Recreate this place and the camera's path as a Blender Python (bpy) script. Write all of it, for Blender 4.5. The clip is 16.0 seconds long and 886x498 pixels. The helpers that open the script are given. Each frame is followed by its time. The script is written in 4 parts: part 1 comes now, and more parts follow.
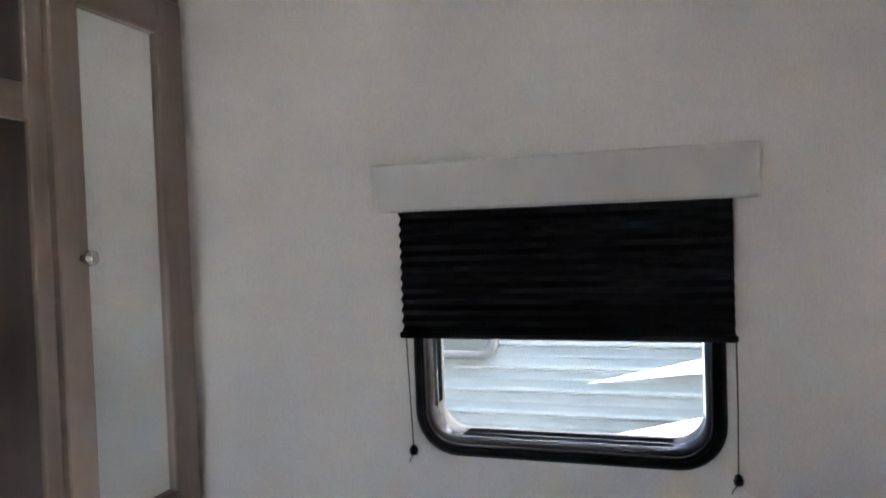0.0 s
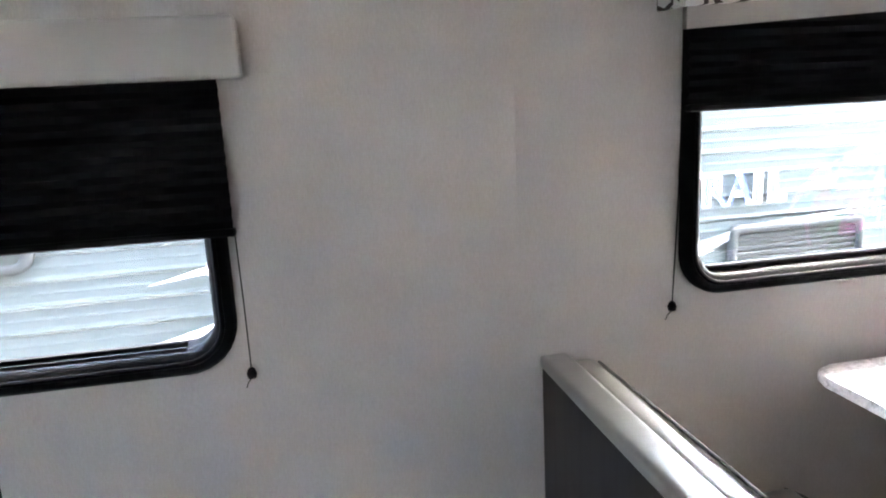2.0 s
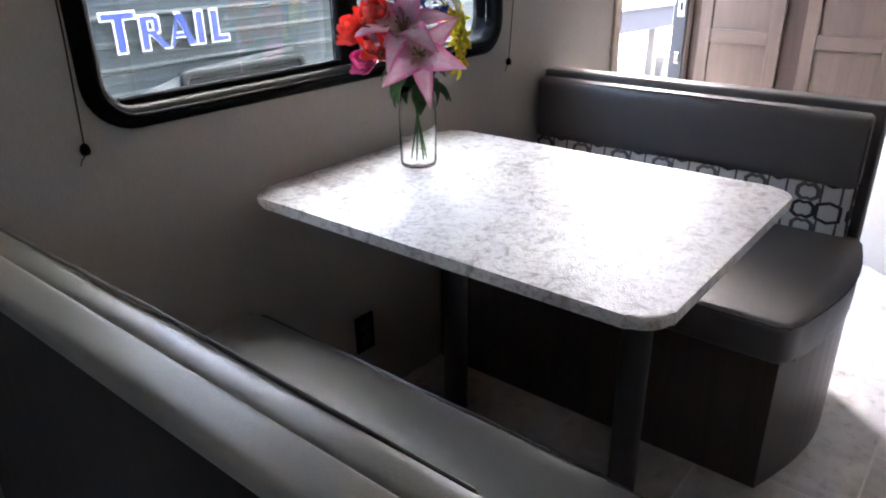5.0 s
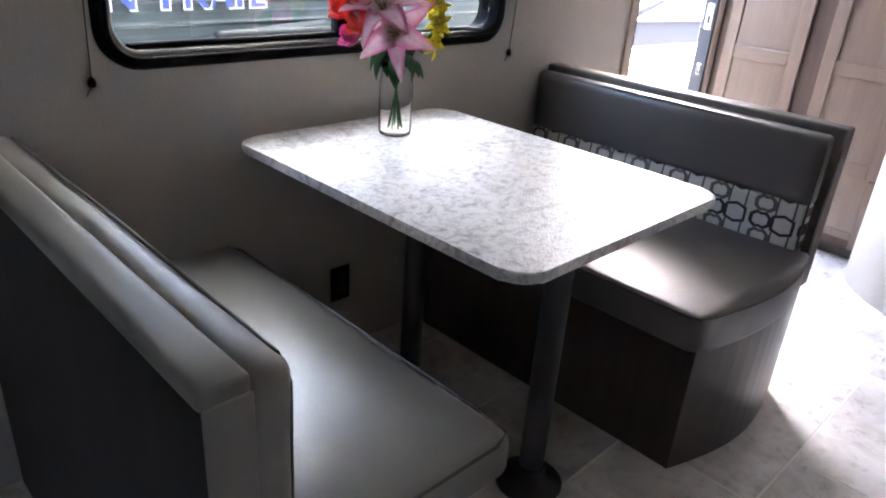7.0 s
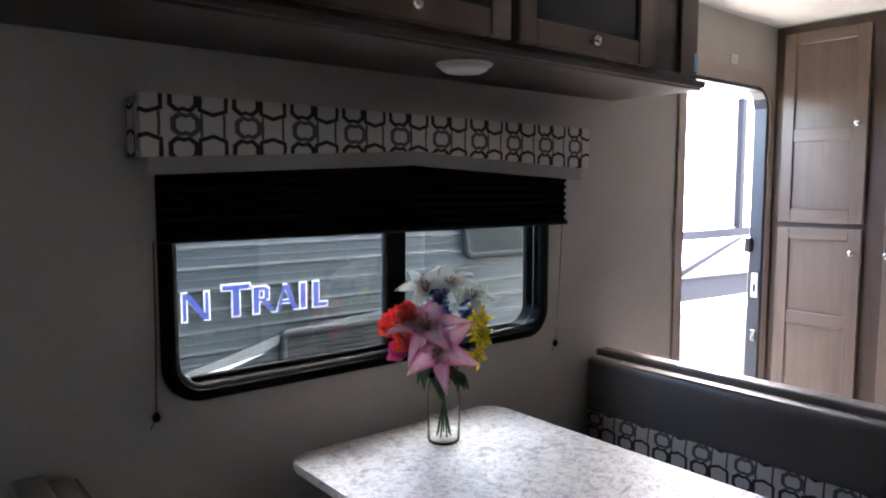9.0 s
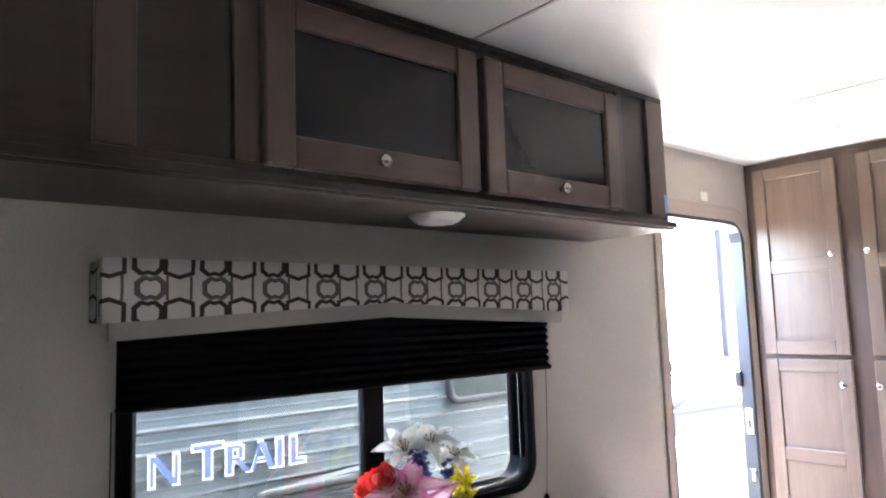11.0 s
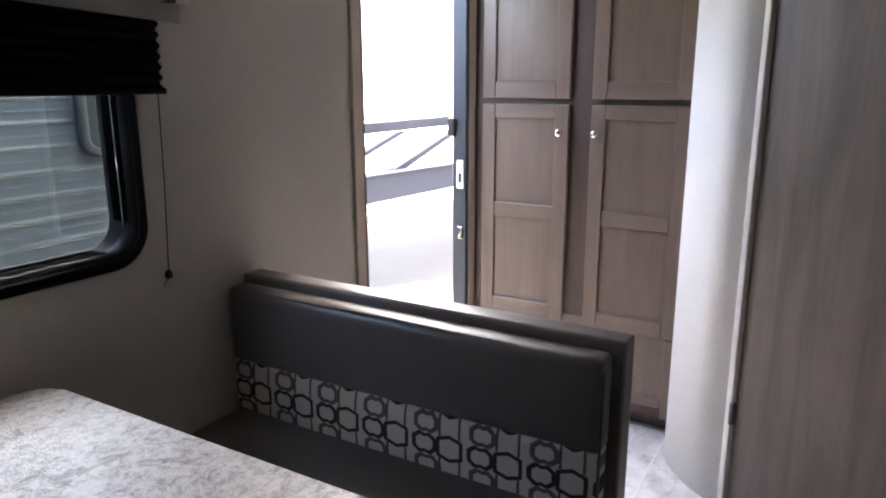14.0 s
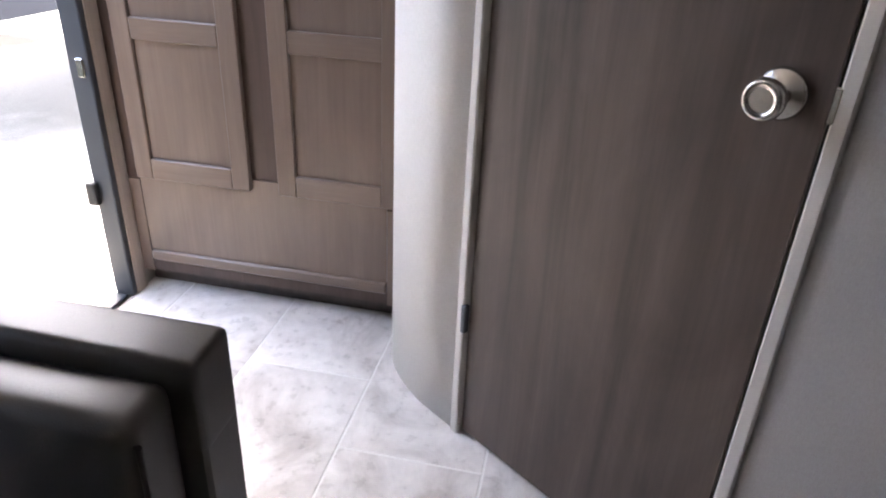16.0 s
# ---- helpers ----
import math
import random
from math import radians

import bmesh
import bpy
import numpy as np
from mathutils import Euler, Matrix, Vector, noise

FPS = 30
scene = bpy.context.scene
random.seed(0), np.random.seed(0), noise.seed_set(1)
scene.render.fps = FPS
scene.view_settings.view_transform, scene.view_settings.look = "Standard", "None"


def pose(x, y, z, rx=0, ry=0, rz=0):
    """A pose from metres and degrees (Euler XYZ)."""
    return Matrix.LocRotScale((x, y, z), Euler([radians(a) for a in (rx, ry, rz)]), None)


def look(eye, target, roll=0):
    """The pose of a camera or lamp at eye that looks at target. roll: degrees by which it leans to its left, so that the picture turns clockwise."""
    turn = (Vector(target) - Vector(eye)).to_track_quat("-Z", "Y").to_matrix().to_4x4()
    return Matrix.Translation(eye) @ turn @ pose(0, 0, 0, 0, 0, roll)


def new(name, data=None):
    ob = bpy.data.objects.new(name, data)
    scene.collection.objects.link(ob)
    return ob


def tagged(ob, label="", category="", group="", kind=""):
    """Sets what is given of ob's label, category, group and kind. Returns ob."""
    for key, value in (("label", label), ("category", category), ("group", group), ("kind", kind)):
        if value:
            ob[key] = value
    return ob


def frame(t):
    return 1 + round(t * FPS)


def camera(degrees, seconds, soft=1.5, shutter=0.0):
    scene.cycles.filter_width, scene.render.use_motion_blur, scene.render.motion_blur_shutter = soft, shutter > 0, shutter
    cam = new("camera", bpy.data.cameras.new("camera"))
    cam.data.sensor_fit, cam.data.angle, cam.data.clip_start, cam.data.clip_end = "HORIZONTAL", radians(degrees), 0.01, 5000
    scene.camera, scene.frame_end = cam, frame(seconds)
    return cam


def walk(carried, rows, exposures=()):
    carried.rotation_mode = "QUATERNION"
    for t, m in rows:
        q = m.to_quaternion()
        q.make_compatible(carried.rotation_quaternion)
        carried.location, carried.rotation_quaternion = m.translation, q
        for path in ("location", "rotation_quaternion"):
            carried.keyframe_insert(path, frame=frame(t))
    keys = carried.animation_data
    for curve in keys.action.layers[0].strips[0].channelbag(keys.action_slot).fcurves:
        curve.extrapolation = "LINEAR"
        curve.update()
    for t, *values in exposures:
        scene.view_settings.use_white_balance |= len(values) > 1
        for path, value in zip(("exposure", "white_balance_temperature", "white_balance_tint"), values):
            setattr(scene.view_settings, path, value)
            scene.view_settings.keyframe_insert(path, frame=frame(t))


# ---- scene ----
cam = camera(64.6, 16.0, soft=2.0)
PATH = [
    (0, (-0.049, 0.055, 1.292), (-0.655, 1.960, 1.238), -2.0),
    (0.5, (-0.001, 0.081, 1.314), (-0.401, 2.037, 1.200), -2.5),
    (1, (0.030, 0.097, 1.317), (-0.169, 2.077, 1.113), -3.2),
    (1.5, (0.119, 0.129, 1.266), (0.189, 2.107, 0.980), -3.2),
    (2, (0.178, 0.178, 1.283), (0.552, 2.098, 0.864), -2.9),
    (2.5, (0.237, 0.226, 1.248), (0.859, 2.076, 0.81), -3.7),
    (3, (0.28, 0.25, 1.206), (1.115, 2.002, 0.722), -3.9),
    (3.5, (0.333, 0.254, 1.214), (1.36, 1.865, 0.623), -1.9),
    (4, (0.345, 0.261, 1.206), (1.592, 1.674, 0.536), -0.8),
    (4.5, (0.344, 0.246, 1.185), (1.776, 1.412, 0.417), -0.3),
    (5, (0.347, 0.181, 1.183), (1.762, 1.34, 0.375), -0.9),
    (7.3, (0.372, -0.115, 1.204), (1.662, 1.162, 0.374), 4.8),
    (7.5, (0.376, -0.115, 1.221), (1.683, 1.207, 0.493), 3.9),
    (8, (0.389, -0.128, 1.252), (1.699, 1.287, 0.724), 1.6),
    (8.5, (0.392, -0.114, 1.292), (1.704, 1.356, 0.951), 0.1),
    (9, (0.4, -0.132, 1.356), (1.669, 1.403, 1.179), 0.1),
    (9.2, (0.399, -0.133, 1.365), (1.656, 1.419, 1.255), -0.2),
    (11.3, (0.478, -0.107, 1.398), (1.803, 1.374, 1.632), -1.4),
    (11.5, (0.513, -0.083, 1.392), (1.924, 1.316, 1.618), -1.2),
    (12, (0.607, 0.033, 1.399), (2.216, 1.206, 1.581), -1.7),
    (12.5, (0.667, 0.098, 1.375), (2.397, 1.1, 1.431), -2.2),
    (13, (0.767, 0.103, 1.327), (2.551, 0.995, 1.177), -2.3),
    (13.5, (0.96, 0.089, 1.293), (2.694, 1.034, 0.977), -1.7),
    (14, (1.131, 0.09, 1.261), (2.81, 1.073, 0.798), -0.1),
    (14.5, (1.324, 0.155, 1.218), (2.993, 1.048, 0.572), 0.5),
    (15, (1.494, 0.201, 1.184), (3.217, 0.852, 0.404), 0.8),
    (15.5, (1.681, 0.189, 1.152), (3.397, 0.64, 0.23), 0.5),
    (16, (1.923, 0.127, 1.159), (3.656, 0.46, 0.218), 2.7),
]
walk(cam, [(t, look(eye, target, roll)) for t, eye, target, roll in PATH],
     [(0.0, 7.9, 6650, 14), (1.0, 8.1, 6700, 14), (2.5, 8.0, 6600, 14), (3.5, 7.4, 6600, 14), (4.0, 7.05, 6600, 14), (5.0, 6.2, 6600, 14), (7.5, 6.4, 6600, 14), (8.5, 5.75, 6700, 14), (9.0, 5.6, 6600, 14), (11.5, 7.05, 6600, 14), (12.0, 6.35, 6600, 14), (12.5, 5.9, 6600, 14), (13.5, 5.4, 6750, 14), (16.0, 5.22, 7000, 14)])

# ---- world, sun ----
world = bpy.data.worlds.new("world")
scene.world = world
world.use_nodes = True
wn = world.node_tree
sky = wn.nodes.new("ShaderNodeTexSky")
sky.sky_type, sky.sun_disc = "NISHITA", False
sky.sun_elevation, sky.sun_rotation = radians(55), radians(86)
sky.air_density, sky.dust_density = 1.0, 6.0
wn.links.new(sky.outputs[0], wn.nodes["Background"].inputs[0])
wn.nodes["Background"].inputs[1].default_value = 0.15
sun = new("sun", bpy.data.lights.new("sun", "SUN"))
sun.data.energy, sun.data.angle, sun.data.color = 4.0, radians(5), (1.0, 0.96, 0.90)
az, el = radians(86), radians(55)
sun.matrix_world = look((math.sin(az) * math.cos(el) * 20, math.cos(az) * math.cos(el) * 20, math.sin(el) * 20), (0, 0, 0))

# ---- materials ----


class Ex:
    """A number in a node tree, with operators."""

    def __init__(self, tree, sock):
        self.t, self.s = tree, sock

    def op(self, kind, *others):
        n = self.t.nodes.new("ShaderNodeMath")
        n.operation = kind
        for i, o in enumerate((self, *others)):
            if isinstance(o, Ex):
                self.t.links.new(o.s, n.inputs[i])
            else:
                n.inputs[i].default_value = o
        return Ex(self.t, n.outputs[0])

    def __add__(self, o): return self.op("ADD", o)
    def __sub__(self, o): return self.op("SUBTRACT", o)
    def __mul__(self, o): return self.op("MULTIPLY", o)
    def __lt__(self, o): return self.op("LESS_THAN", o)
    def __gt__(self, o): return self.op("GREATER_THAN", o)
    def abs(self): return self.op("ABSOLUTE")
    def max(self, o): return self.op("MAXIMUM", o)
    def mod(self, o): return self.op("FLOORED_MODULO", o)


def start(name, rough=0.5, metal=0.0, spec=0.5):
    m = bpy.data.materials.new(name)
    m.use_nodes = True
    t = m.node_tree
    b = t.nodes["Principled BSDF"]
    b.inputs["Roughness"].default_value, b.inputs["Metallic"].default_value = rough, metal
    b.inputs["Specular IOR Level"].default_value = spec
    return m, t, b


def coords(t, scale=(1, 1, 1)):
    c, mp = t.nodes.new("ShaderNodeTexCoord"), t.nodes.new("ShaderNodeMapping")
    mp.inputs["Scale"].default_value = scale
    t.links.new(c.outputs["Object"], mp.inputs["Vector"])
    return mp.outputs[0]


def noise_tex(t, vec, scale, detail=4.0, rough=0.55, distort=0.0):
    n = t.nodes.new("ShaderNodeTexNoise")
    n.inputs["Scale"].default_value, n.inputs["Detail"].default_value = scale, detail
    n.inputs["Roughness"].default_value, n.inputs["Distortion"].default_value = rough, distort
    t.links.new(vec, n.inputs["Vector"])
    return n.outputs["Fac"]


def ramp(t, fac, stops):
    r = t.nodes.new("ShaderNodeValToRGB")
    e = r.color_ramp.elements
    while len(e) < len(stops):
        e.new(0.5)
    for k, (p, c) in zip(e, stops):
        k.position, k.color = p, (*c, 1) if len(c) == 3 else c
    t.links.new(fac, r.inputs[0])
    return r.outputs[0]


def mix(t, fac, a, b, kind="MIX"):
    n = t.nodes.new("ShaderNodeMix")
    n.data_type, n.blend_type = "RGBA", kind
    for i, v in ((0, fac), (6, a), (7, b)):
        if isinstance(v, (int, float)):
            n.inputs[i].default_value = v
        elif isinstance(v, tuple):
            n.inputs[i].default_value = (*v, 1)
        else:
            t.links.new(v, n.inputs[i])
    return n.outputs[2]


def bump(t, b, height, strength, dist=0.002):
    n = t.nodes.new("ShaderNodeBump")
    n.inputs["Strength"].default_value, n.inputs["Distance"].default_value = strength, dist
    t.links.new(height, n.inputs["Height"])
    t.links.new(n.outputs[0], b.inputs["Normal"])


def vary(t, fac, lo, hi):
    n = t.nodes.new("ShaderNodeMapRange")
    n.inputs["To Min"].default_value, n.inputs["To Max"].default_value = lo, hi
    t.links.new(fac, n.inputs["Value"])
    return n.outputs[0]


def shade(c, k):
    return tuple(min(1, v * k) for v in c)


def plain(name, colour, rough=0.5, metal=0.0, grain=300.0, amount=0.08, relief=0.1, spec=0.5, blotch=4.0):
    m, t, b = start(name, rough, metal, spec)
    v = coords(t)
    f, g = noise_tex(t, v, grain, 3), noise_tex(t, v, blotch, 4)
    c1 = ramp(t, f, [(0.3, shade(colour, 1 - amount)), (0.7, shade(colour, 1 + amount))])
    c2 = ramp(t, g, [(0.3, (1 - amount,) * 3), (0.7, (1.0,) * 3)])
    t.links.new(mix(t, 1.0, c1, c2, "MULTIPLY"), b.inputs["Base Color"])
    t.links.new(vary(t, g, rough * 0.88, min(1, rough * 1.12)), b.inputs["Roughness"])
    if relief:
        bump(t, b, f, relief, 0.001)
    return m


def wood(name, dark, light, axis="z", rough=0.42, scale=1.0, contrast=1.0, blotch=0.82):
    m, t, b = start(name, rough)
    long, wide = 1.6 * scale, 26.0 * scale
    v = coords(t, {"x": (long, wide, wide), "y": (wide, long, wide), "z": (wide, wide, long)}[axis])
    v2 = coords(t, {"x": (3, 160, 160), "y": (160, 3, 160), "z": (160, 160, 3)}[axis])
    f, g, h = noise_tex(t, v, 1.0, 8, 0.62, 0.6), noise_tex(t, v2, 1.0, 3), noise_tex(t, coords(t, {"x": (0.4, 1, 1), "y": (1, 0.4, 1), "z": (1, 1, 0.4)}[axis]), 7.0, 4, 0.6, 0.8)
    mid = tuple((a + c) / 2 for a, c in zip(dark, light))
    c1 = ramp(t, f, [(0.5 - 0.26 / contrast, dark), (0.5, mid), (0.5 + 0.26 / contrast, light)])
    c2 = ramp(t, g, [(0.3, (0.9,) * 3), (0.65, (1.0,) * 3)])
    c3 = ramp(t, h, [(0.3, (blotch, blotch, blotch * 1.01)), (0.7, (1.0, 1.0, 1.0))])
    c = mix(t, 1.0, mix(t, 1.0, c1, c2, "MULTIPLY"), c3, "MULTIPLY")
    t.links.new(c, b.inputs["Base Color"])
    t.links.new(vary(t, f, rough * 0.85, rough * 1.2), b.inputs["Roughness"])
    bump(t, b, g, 0.15, 0.001)
    return m


def linen(name, colour, rough=0.75):
    """Wallboard with a printed woven look."""
    m, t, b = start(name, rough, 0, 0.3)
    f = noise_tex(t, coords(t, (620, 620, 120)), 1.0, 2)
    g = noise_tex(t, coords(t, (120, 120, 620)), 1.0, 2)
    h = noise_tex(t, coords(t), 3.0, 3)
    c = mix(t, 1.0, ramp(t, f, [(0.3, shade(colour, 0.93)), (0.7, shade(colour, 1.04))]),
            ramp(t, g, [(0.3, (0.93,) * 3), (0.7, (1.0,) * 3)]), "MULTIPLY")
    c = mix(t, 1.0, c, ramp(t, h, [(0.3, (0.94, 0.94, 0.93)), (0.7, (1.0, 1.0, 1.0))]), "MULTIPLY")
    t.links.new(c, b.inputs["Base Color"])
    bump(t, b, g, 0.12, 0.001)
    return m


def glass_mat(name, rough=0.0, tint=(1, 1, 1), ior=1.45):
    m, t, b = start(name, rough)
    b.inputs["Base Color"].default_value = (*tint, 1)
    b.inputs["Transmission Weight"].default_value, b.inputs["IOR"].default_value = 1.0, ior
    return m


def trellis(name, axis, u0, v0, way=1):
    """Printed upholstery: rows of dark octagons and hexagons between rows of grey octagons and bow ties, on off-white."""
    m, t, b = start(name, 0.85, 0, 0.2)
    sep = t.nodes.new("ShaderNodeSeparateXYZ")
    t.links.new(coords(t), sep.inputs[0])
    wob = noise_tex(t, coords(t), 55.0, 2)
    u, v = (Ex(t, sep.outputs["XYZ".index(axis)]) - u0) * way, Ex(t, sep.outputs[2]) - v0
    U, R = 0.1315, 0.0485
    x = (u + (Ex(t, wob) - 0.5) * 0.004).mod(U)
    w = ((v + R).mod(2 * R) - R).abs()
    g = w * -1 + R
    no = lambda e: e * -1 + 1

    def field(dx, h, k):
        dent = (dx * -1 + 0.009).max(0.0) * 0.30
        return dx.max((h + dent) * k).max((dx + h * k) * 0.66)

    def band(f, lo, hi):
        return (f > lo) * (f < hi)

    dxa, dxg, dxb = (x - U * 0.265).abs(), (x - U * 0.300).abs(), (x - U * 0.725).abs()
    oct_dark, oct_grey = field(dxa, w, 1.25), field(dxg, g, 1.27)
    hexa = dxb.max(w + dxb * 0.32)
    dark = band(hexa, 0.0228, 0.0314)
    dark = dark.max(band(oct_dark, 0.0205, 0.0305) * no(hexa < 0.0314))
    grey = band(oct_grey, 0.0195, 0.0300)
    brown = band(dxb, 0.0205, 0.0262) * (g < 0.024)
    edge = band(oct_grey, 0.0195, 0.0225)
    white = (0.62, 0.59, 0.55)
    col = mix(t, brown.s, white, (0.120, 0.096, 0.082))
    col = mix(t, grey.s, col, (0.135, 0.127, 0.122))
    col = mix(t, edge.s, col, (0.085, 0.078, 0.075))
    col = mix(t, dark.s, col, (0.050, 0.039, 0.034))
    weave = noise_tex(t, coords(t), 700.0, 2)
    col = mix(t, 1.0, col, ramp(t, weave, [(0.3, (0.8,) * 3), (0.7, (1.0,) * 3)]), "MULTIPLY")
    t.links.new(col, b.inputs["Base Color"])
    bump(t, b, weave, 0.2, 0.001)
    return m


def stone_laminate(name):
    m, t, b = start(name, 0.3, 0, 0.9)
    v = coords(t)
    a, c, d = noise_tex(t, v, 16.0, 8, 0.68, 1.6), noise_tex(t, v, 70.0, 6, 0.7), noise_tex(t, v, 260.0, 2)
    c1 = ramp(t, a, [(0.36, (0.36, 0.34, 0.32)), (0.46, (0.68, 0.66, 0.63)), (0.58, (0.78, 0.76, 0.73)), (0.68, (0.50, 0.48, 0.45))])
    c2 = ramp(t, c, [(0.38, (0.62, 0.60, 0.58)), (0.52, (1.0, 1.0, 1.0))])
    t.links.new(mix(t, 1.0, c1, c2, "MULTIPLY"), b.inputs["Base Color"])
    t.links.new(vary(t, c, 0.24, 0.36), b.inputs["Roughness"])
    bump(t, b, d, 1.0, 0.0018)
    return m


def floor_tile_mat(name):
    m, t, b = start(name, 0.45)
    v = coords(t)
    info = t.nodes.new("ShaderNodeObjectInfo")
    shift = t.nodes.new("ShaderNodeVectorMath")
    shift.operation = "MULTIPLY_ADD"
    t.links.new(info.outputs["Random"], shift.inputs[0])
    shift.inputs[1].default_value = (7, 3, 5)
    t.links.new(v, shift.inputs[2])
    a, c = noise_tex(t, shift.outputs[0], 4.5, 8, 0.6, 0.8), noise_tex(t, shift.outputs[0], 30.0, 5)
    c1 = ramp(t, a, [(0.34, (0.50, 0.465, 0.430)), (0.5, (0.70, 0.665, 0.625)), (0.64, (0.82, 0.79, 0.75))])
    c2 = ramp(t, c, [(0.35, (0.9,) * 3), (0.6, (1.0,) * 3)])
    t.links.new(mix(t, 1.0, c1, c2, "MULTIPLY"), b.inputs["Base Color"])
    t.links.new(vary(t, c, 0.22, 0.36), b.inputs["Roughness"])
    bump(t, b, a, 0.15, 0.003)
    return m


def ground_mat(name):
    """Pale worn concrete, stained, with the parked trailer's shade painted as a dark strip."""
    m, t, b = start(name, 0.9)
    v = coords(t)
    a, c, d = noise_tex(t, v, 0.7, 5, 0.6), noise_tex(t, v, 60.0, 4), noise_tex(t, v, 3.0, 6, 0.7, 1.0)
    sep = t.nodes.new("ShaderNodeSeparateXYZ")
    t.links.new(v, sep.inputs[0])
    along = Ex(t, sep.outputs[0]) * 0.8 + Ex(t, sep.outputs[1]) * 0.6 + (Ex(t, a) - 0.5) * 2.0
    # the two dark stops paint the shade under the parked trailer
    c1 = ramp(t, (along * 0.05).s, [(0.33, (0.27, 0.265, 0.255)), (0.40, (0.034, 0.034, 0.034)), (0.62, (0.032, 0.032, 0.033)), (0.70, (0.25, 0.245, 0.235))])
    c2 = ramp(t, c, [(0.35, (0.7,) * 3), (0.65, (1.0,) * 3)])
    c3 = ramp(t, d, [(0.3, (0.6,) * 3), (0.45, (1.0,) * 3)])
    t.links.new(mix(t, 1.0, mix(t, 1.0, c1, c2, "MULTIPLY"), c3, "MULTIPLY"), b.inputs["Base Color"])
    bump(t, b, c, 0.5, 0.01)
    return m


def petal_mat(name, inner, outer, edge=None, throat=None):
    """Silk petal: veined along its length, with a deeper edge and a throat where it has them."""
    m, t, b = start(name, 0.62, 0, 0.25)
    uv, sep = t.nodes.new("ShaderNodeUVMap"), t.nodes.new("ShaderNodeSeparateXYZ")
    uv.uv_map = "petal"
    t.links.new(uv.outputs[0], sep.inputs[0])
    along, across = Ex(t, sep.outputs[0]), (Ex(t, sep.outputs[1]) - 0.5).abs() * 2
    f = noise_tex(t, coords(t), 45.0, 4, 0.6, 0.5)
    st = t.nodes.new("ShaderNodeMapping")
    st.inputs["Scale"].default_value = (1.5, 14, 1)
    t.links.new(uv.outputs[0], st.inputs["Vector"])
    vein = noise_tex(t, st.outputs[0], 1.0, 2)
    col = mix(t, 1.0, ramp(t, f, [(0.35, inner), (0.65, outer)]), ramp(t, vein, [(0.35, (0.86,) * 3), (0.6, (1.0,) * 3)]), "MULTIPLY")
    if edge:
        rim = Ex(t, ramp(t, (across + (Ex(t, f) - 0.5) * 0.9).s, [(0.45, (0, 0, 0)), (1.15, (1, 1, 1))]))
        col = mix(t, rim.s, col, edge)
    if throat:
        col = mix(t, Ex(t, ramp(t, along.s, [(0.10, (1, 1, 1)), (0.38, (0, 0, 0))])).s, col, throat)
    t.links.new(col, b.inputs["Base Color"])
    b.inputs["Subsurface Weight"].default_value = 0.12
    b.inputs["Subsurface Radius"].default_value = (0.004, 0.002, 0.002)
    return m


M_WALL = linen("wallboard", (0.46, 0.425, 0.385))
# wallboard lightened to paint in the doorway's light on the rounded partition
M_WALL_LIT = linen("lit wallboard", (0.70, 0.69, 0.675))
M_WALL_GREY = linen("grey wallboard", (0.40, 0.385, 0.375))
M_CEIL = plain("ceiling white", (0.76, 0.75, 0.72), 0.6, grain=500, amount=0.03, relief=0.08)
M_SEAM = plain("ceiling seam", (0.50, 0.48, 0.44), 0.5, amount=0.03)
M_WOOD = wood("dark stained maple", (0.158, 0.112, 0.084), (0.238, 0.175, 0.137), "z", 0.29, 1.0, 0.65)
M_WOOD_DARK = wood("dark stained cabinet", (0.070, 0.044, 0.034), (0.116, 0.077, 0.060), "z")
# the maple darkened well below M_WOOD, painting the overhead cabinet's shade
M_WOOD_X_SHADED = wood("shaded maple lengthwise", (0.032, 0.020, 0.016), (0.056, 0.036, 0.029), "x")
M_WOOD_Y = wood("dark stained maple across", (0.158, 0.112, 0.084), (0.238, 0.175, 0.137), "y", 0.29, 1.0, 0.65)
M_WOOD_DOOR = wood("stained maple door", (0.104, 0.064, 0.049), (0.166, 0.109, 0.086), "z", 0.38)
M_WOOD_DOOR_X = wood("stained maple door rail", (0.104, 0.064, 0.049), (0.166, 0.109, 0.086), "x", 0.38)
M_DOORWOOD = wood("weathered oak print", (0.050, 0.034, 0.027), (0.140, 0.101, 0.082), "z", 0.45, 0.55, 1.2, 0.60)
M_DARKWOOD = wood("bench base print", (0.042, 0.031, 0.025), (0.085, 0.064, 0.052), "z", 0.34)
# dark print taken near black: the shade on the board's far side is painted
M_BOARD_SHADED = wood("shaded back board print", (0.010, 0.008, 0.0065), (0.020, 0.0155, 0.013), "z", 0.75)
M_TRIM = plain("beige trim", (0.40, 0.335, 0.285), 0.5, amount=0.04)
M_TRIM_PALE = plain("pale trim", (0.58, 0.55, 0.52), 0.45, amount=0.03)
M_BLACK = plain("black plastic", (0.004, 0.004, 0.0042), 0.5, amount=0.1, relief=0.03, spec=0.06)
M_RUBBER = plain("black seal", (0.012, 0.012, 0.012), 0.6, amount=0.1)
M_BLIND = plain("black pleated fabric", (0.006, 0.006, 0.0065), 0.9, amount=0.2, spec=0.08)
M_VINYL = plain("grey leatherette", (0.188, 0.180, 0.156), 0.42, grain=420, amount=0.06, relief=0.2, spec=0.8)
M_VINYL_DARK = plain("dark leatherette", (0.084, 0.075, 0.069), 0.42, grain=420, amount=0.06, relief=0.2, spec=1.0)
M_PIPING = plain("piping", (0.07, 0.065, 0.06), 0.4)
M_VALANCE = plain("greige padded fabric", (0.345, 0.325, 0.295), 0.85, grain=700, amount=0.08, relief=0.2, spec=0.2)
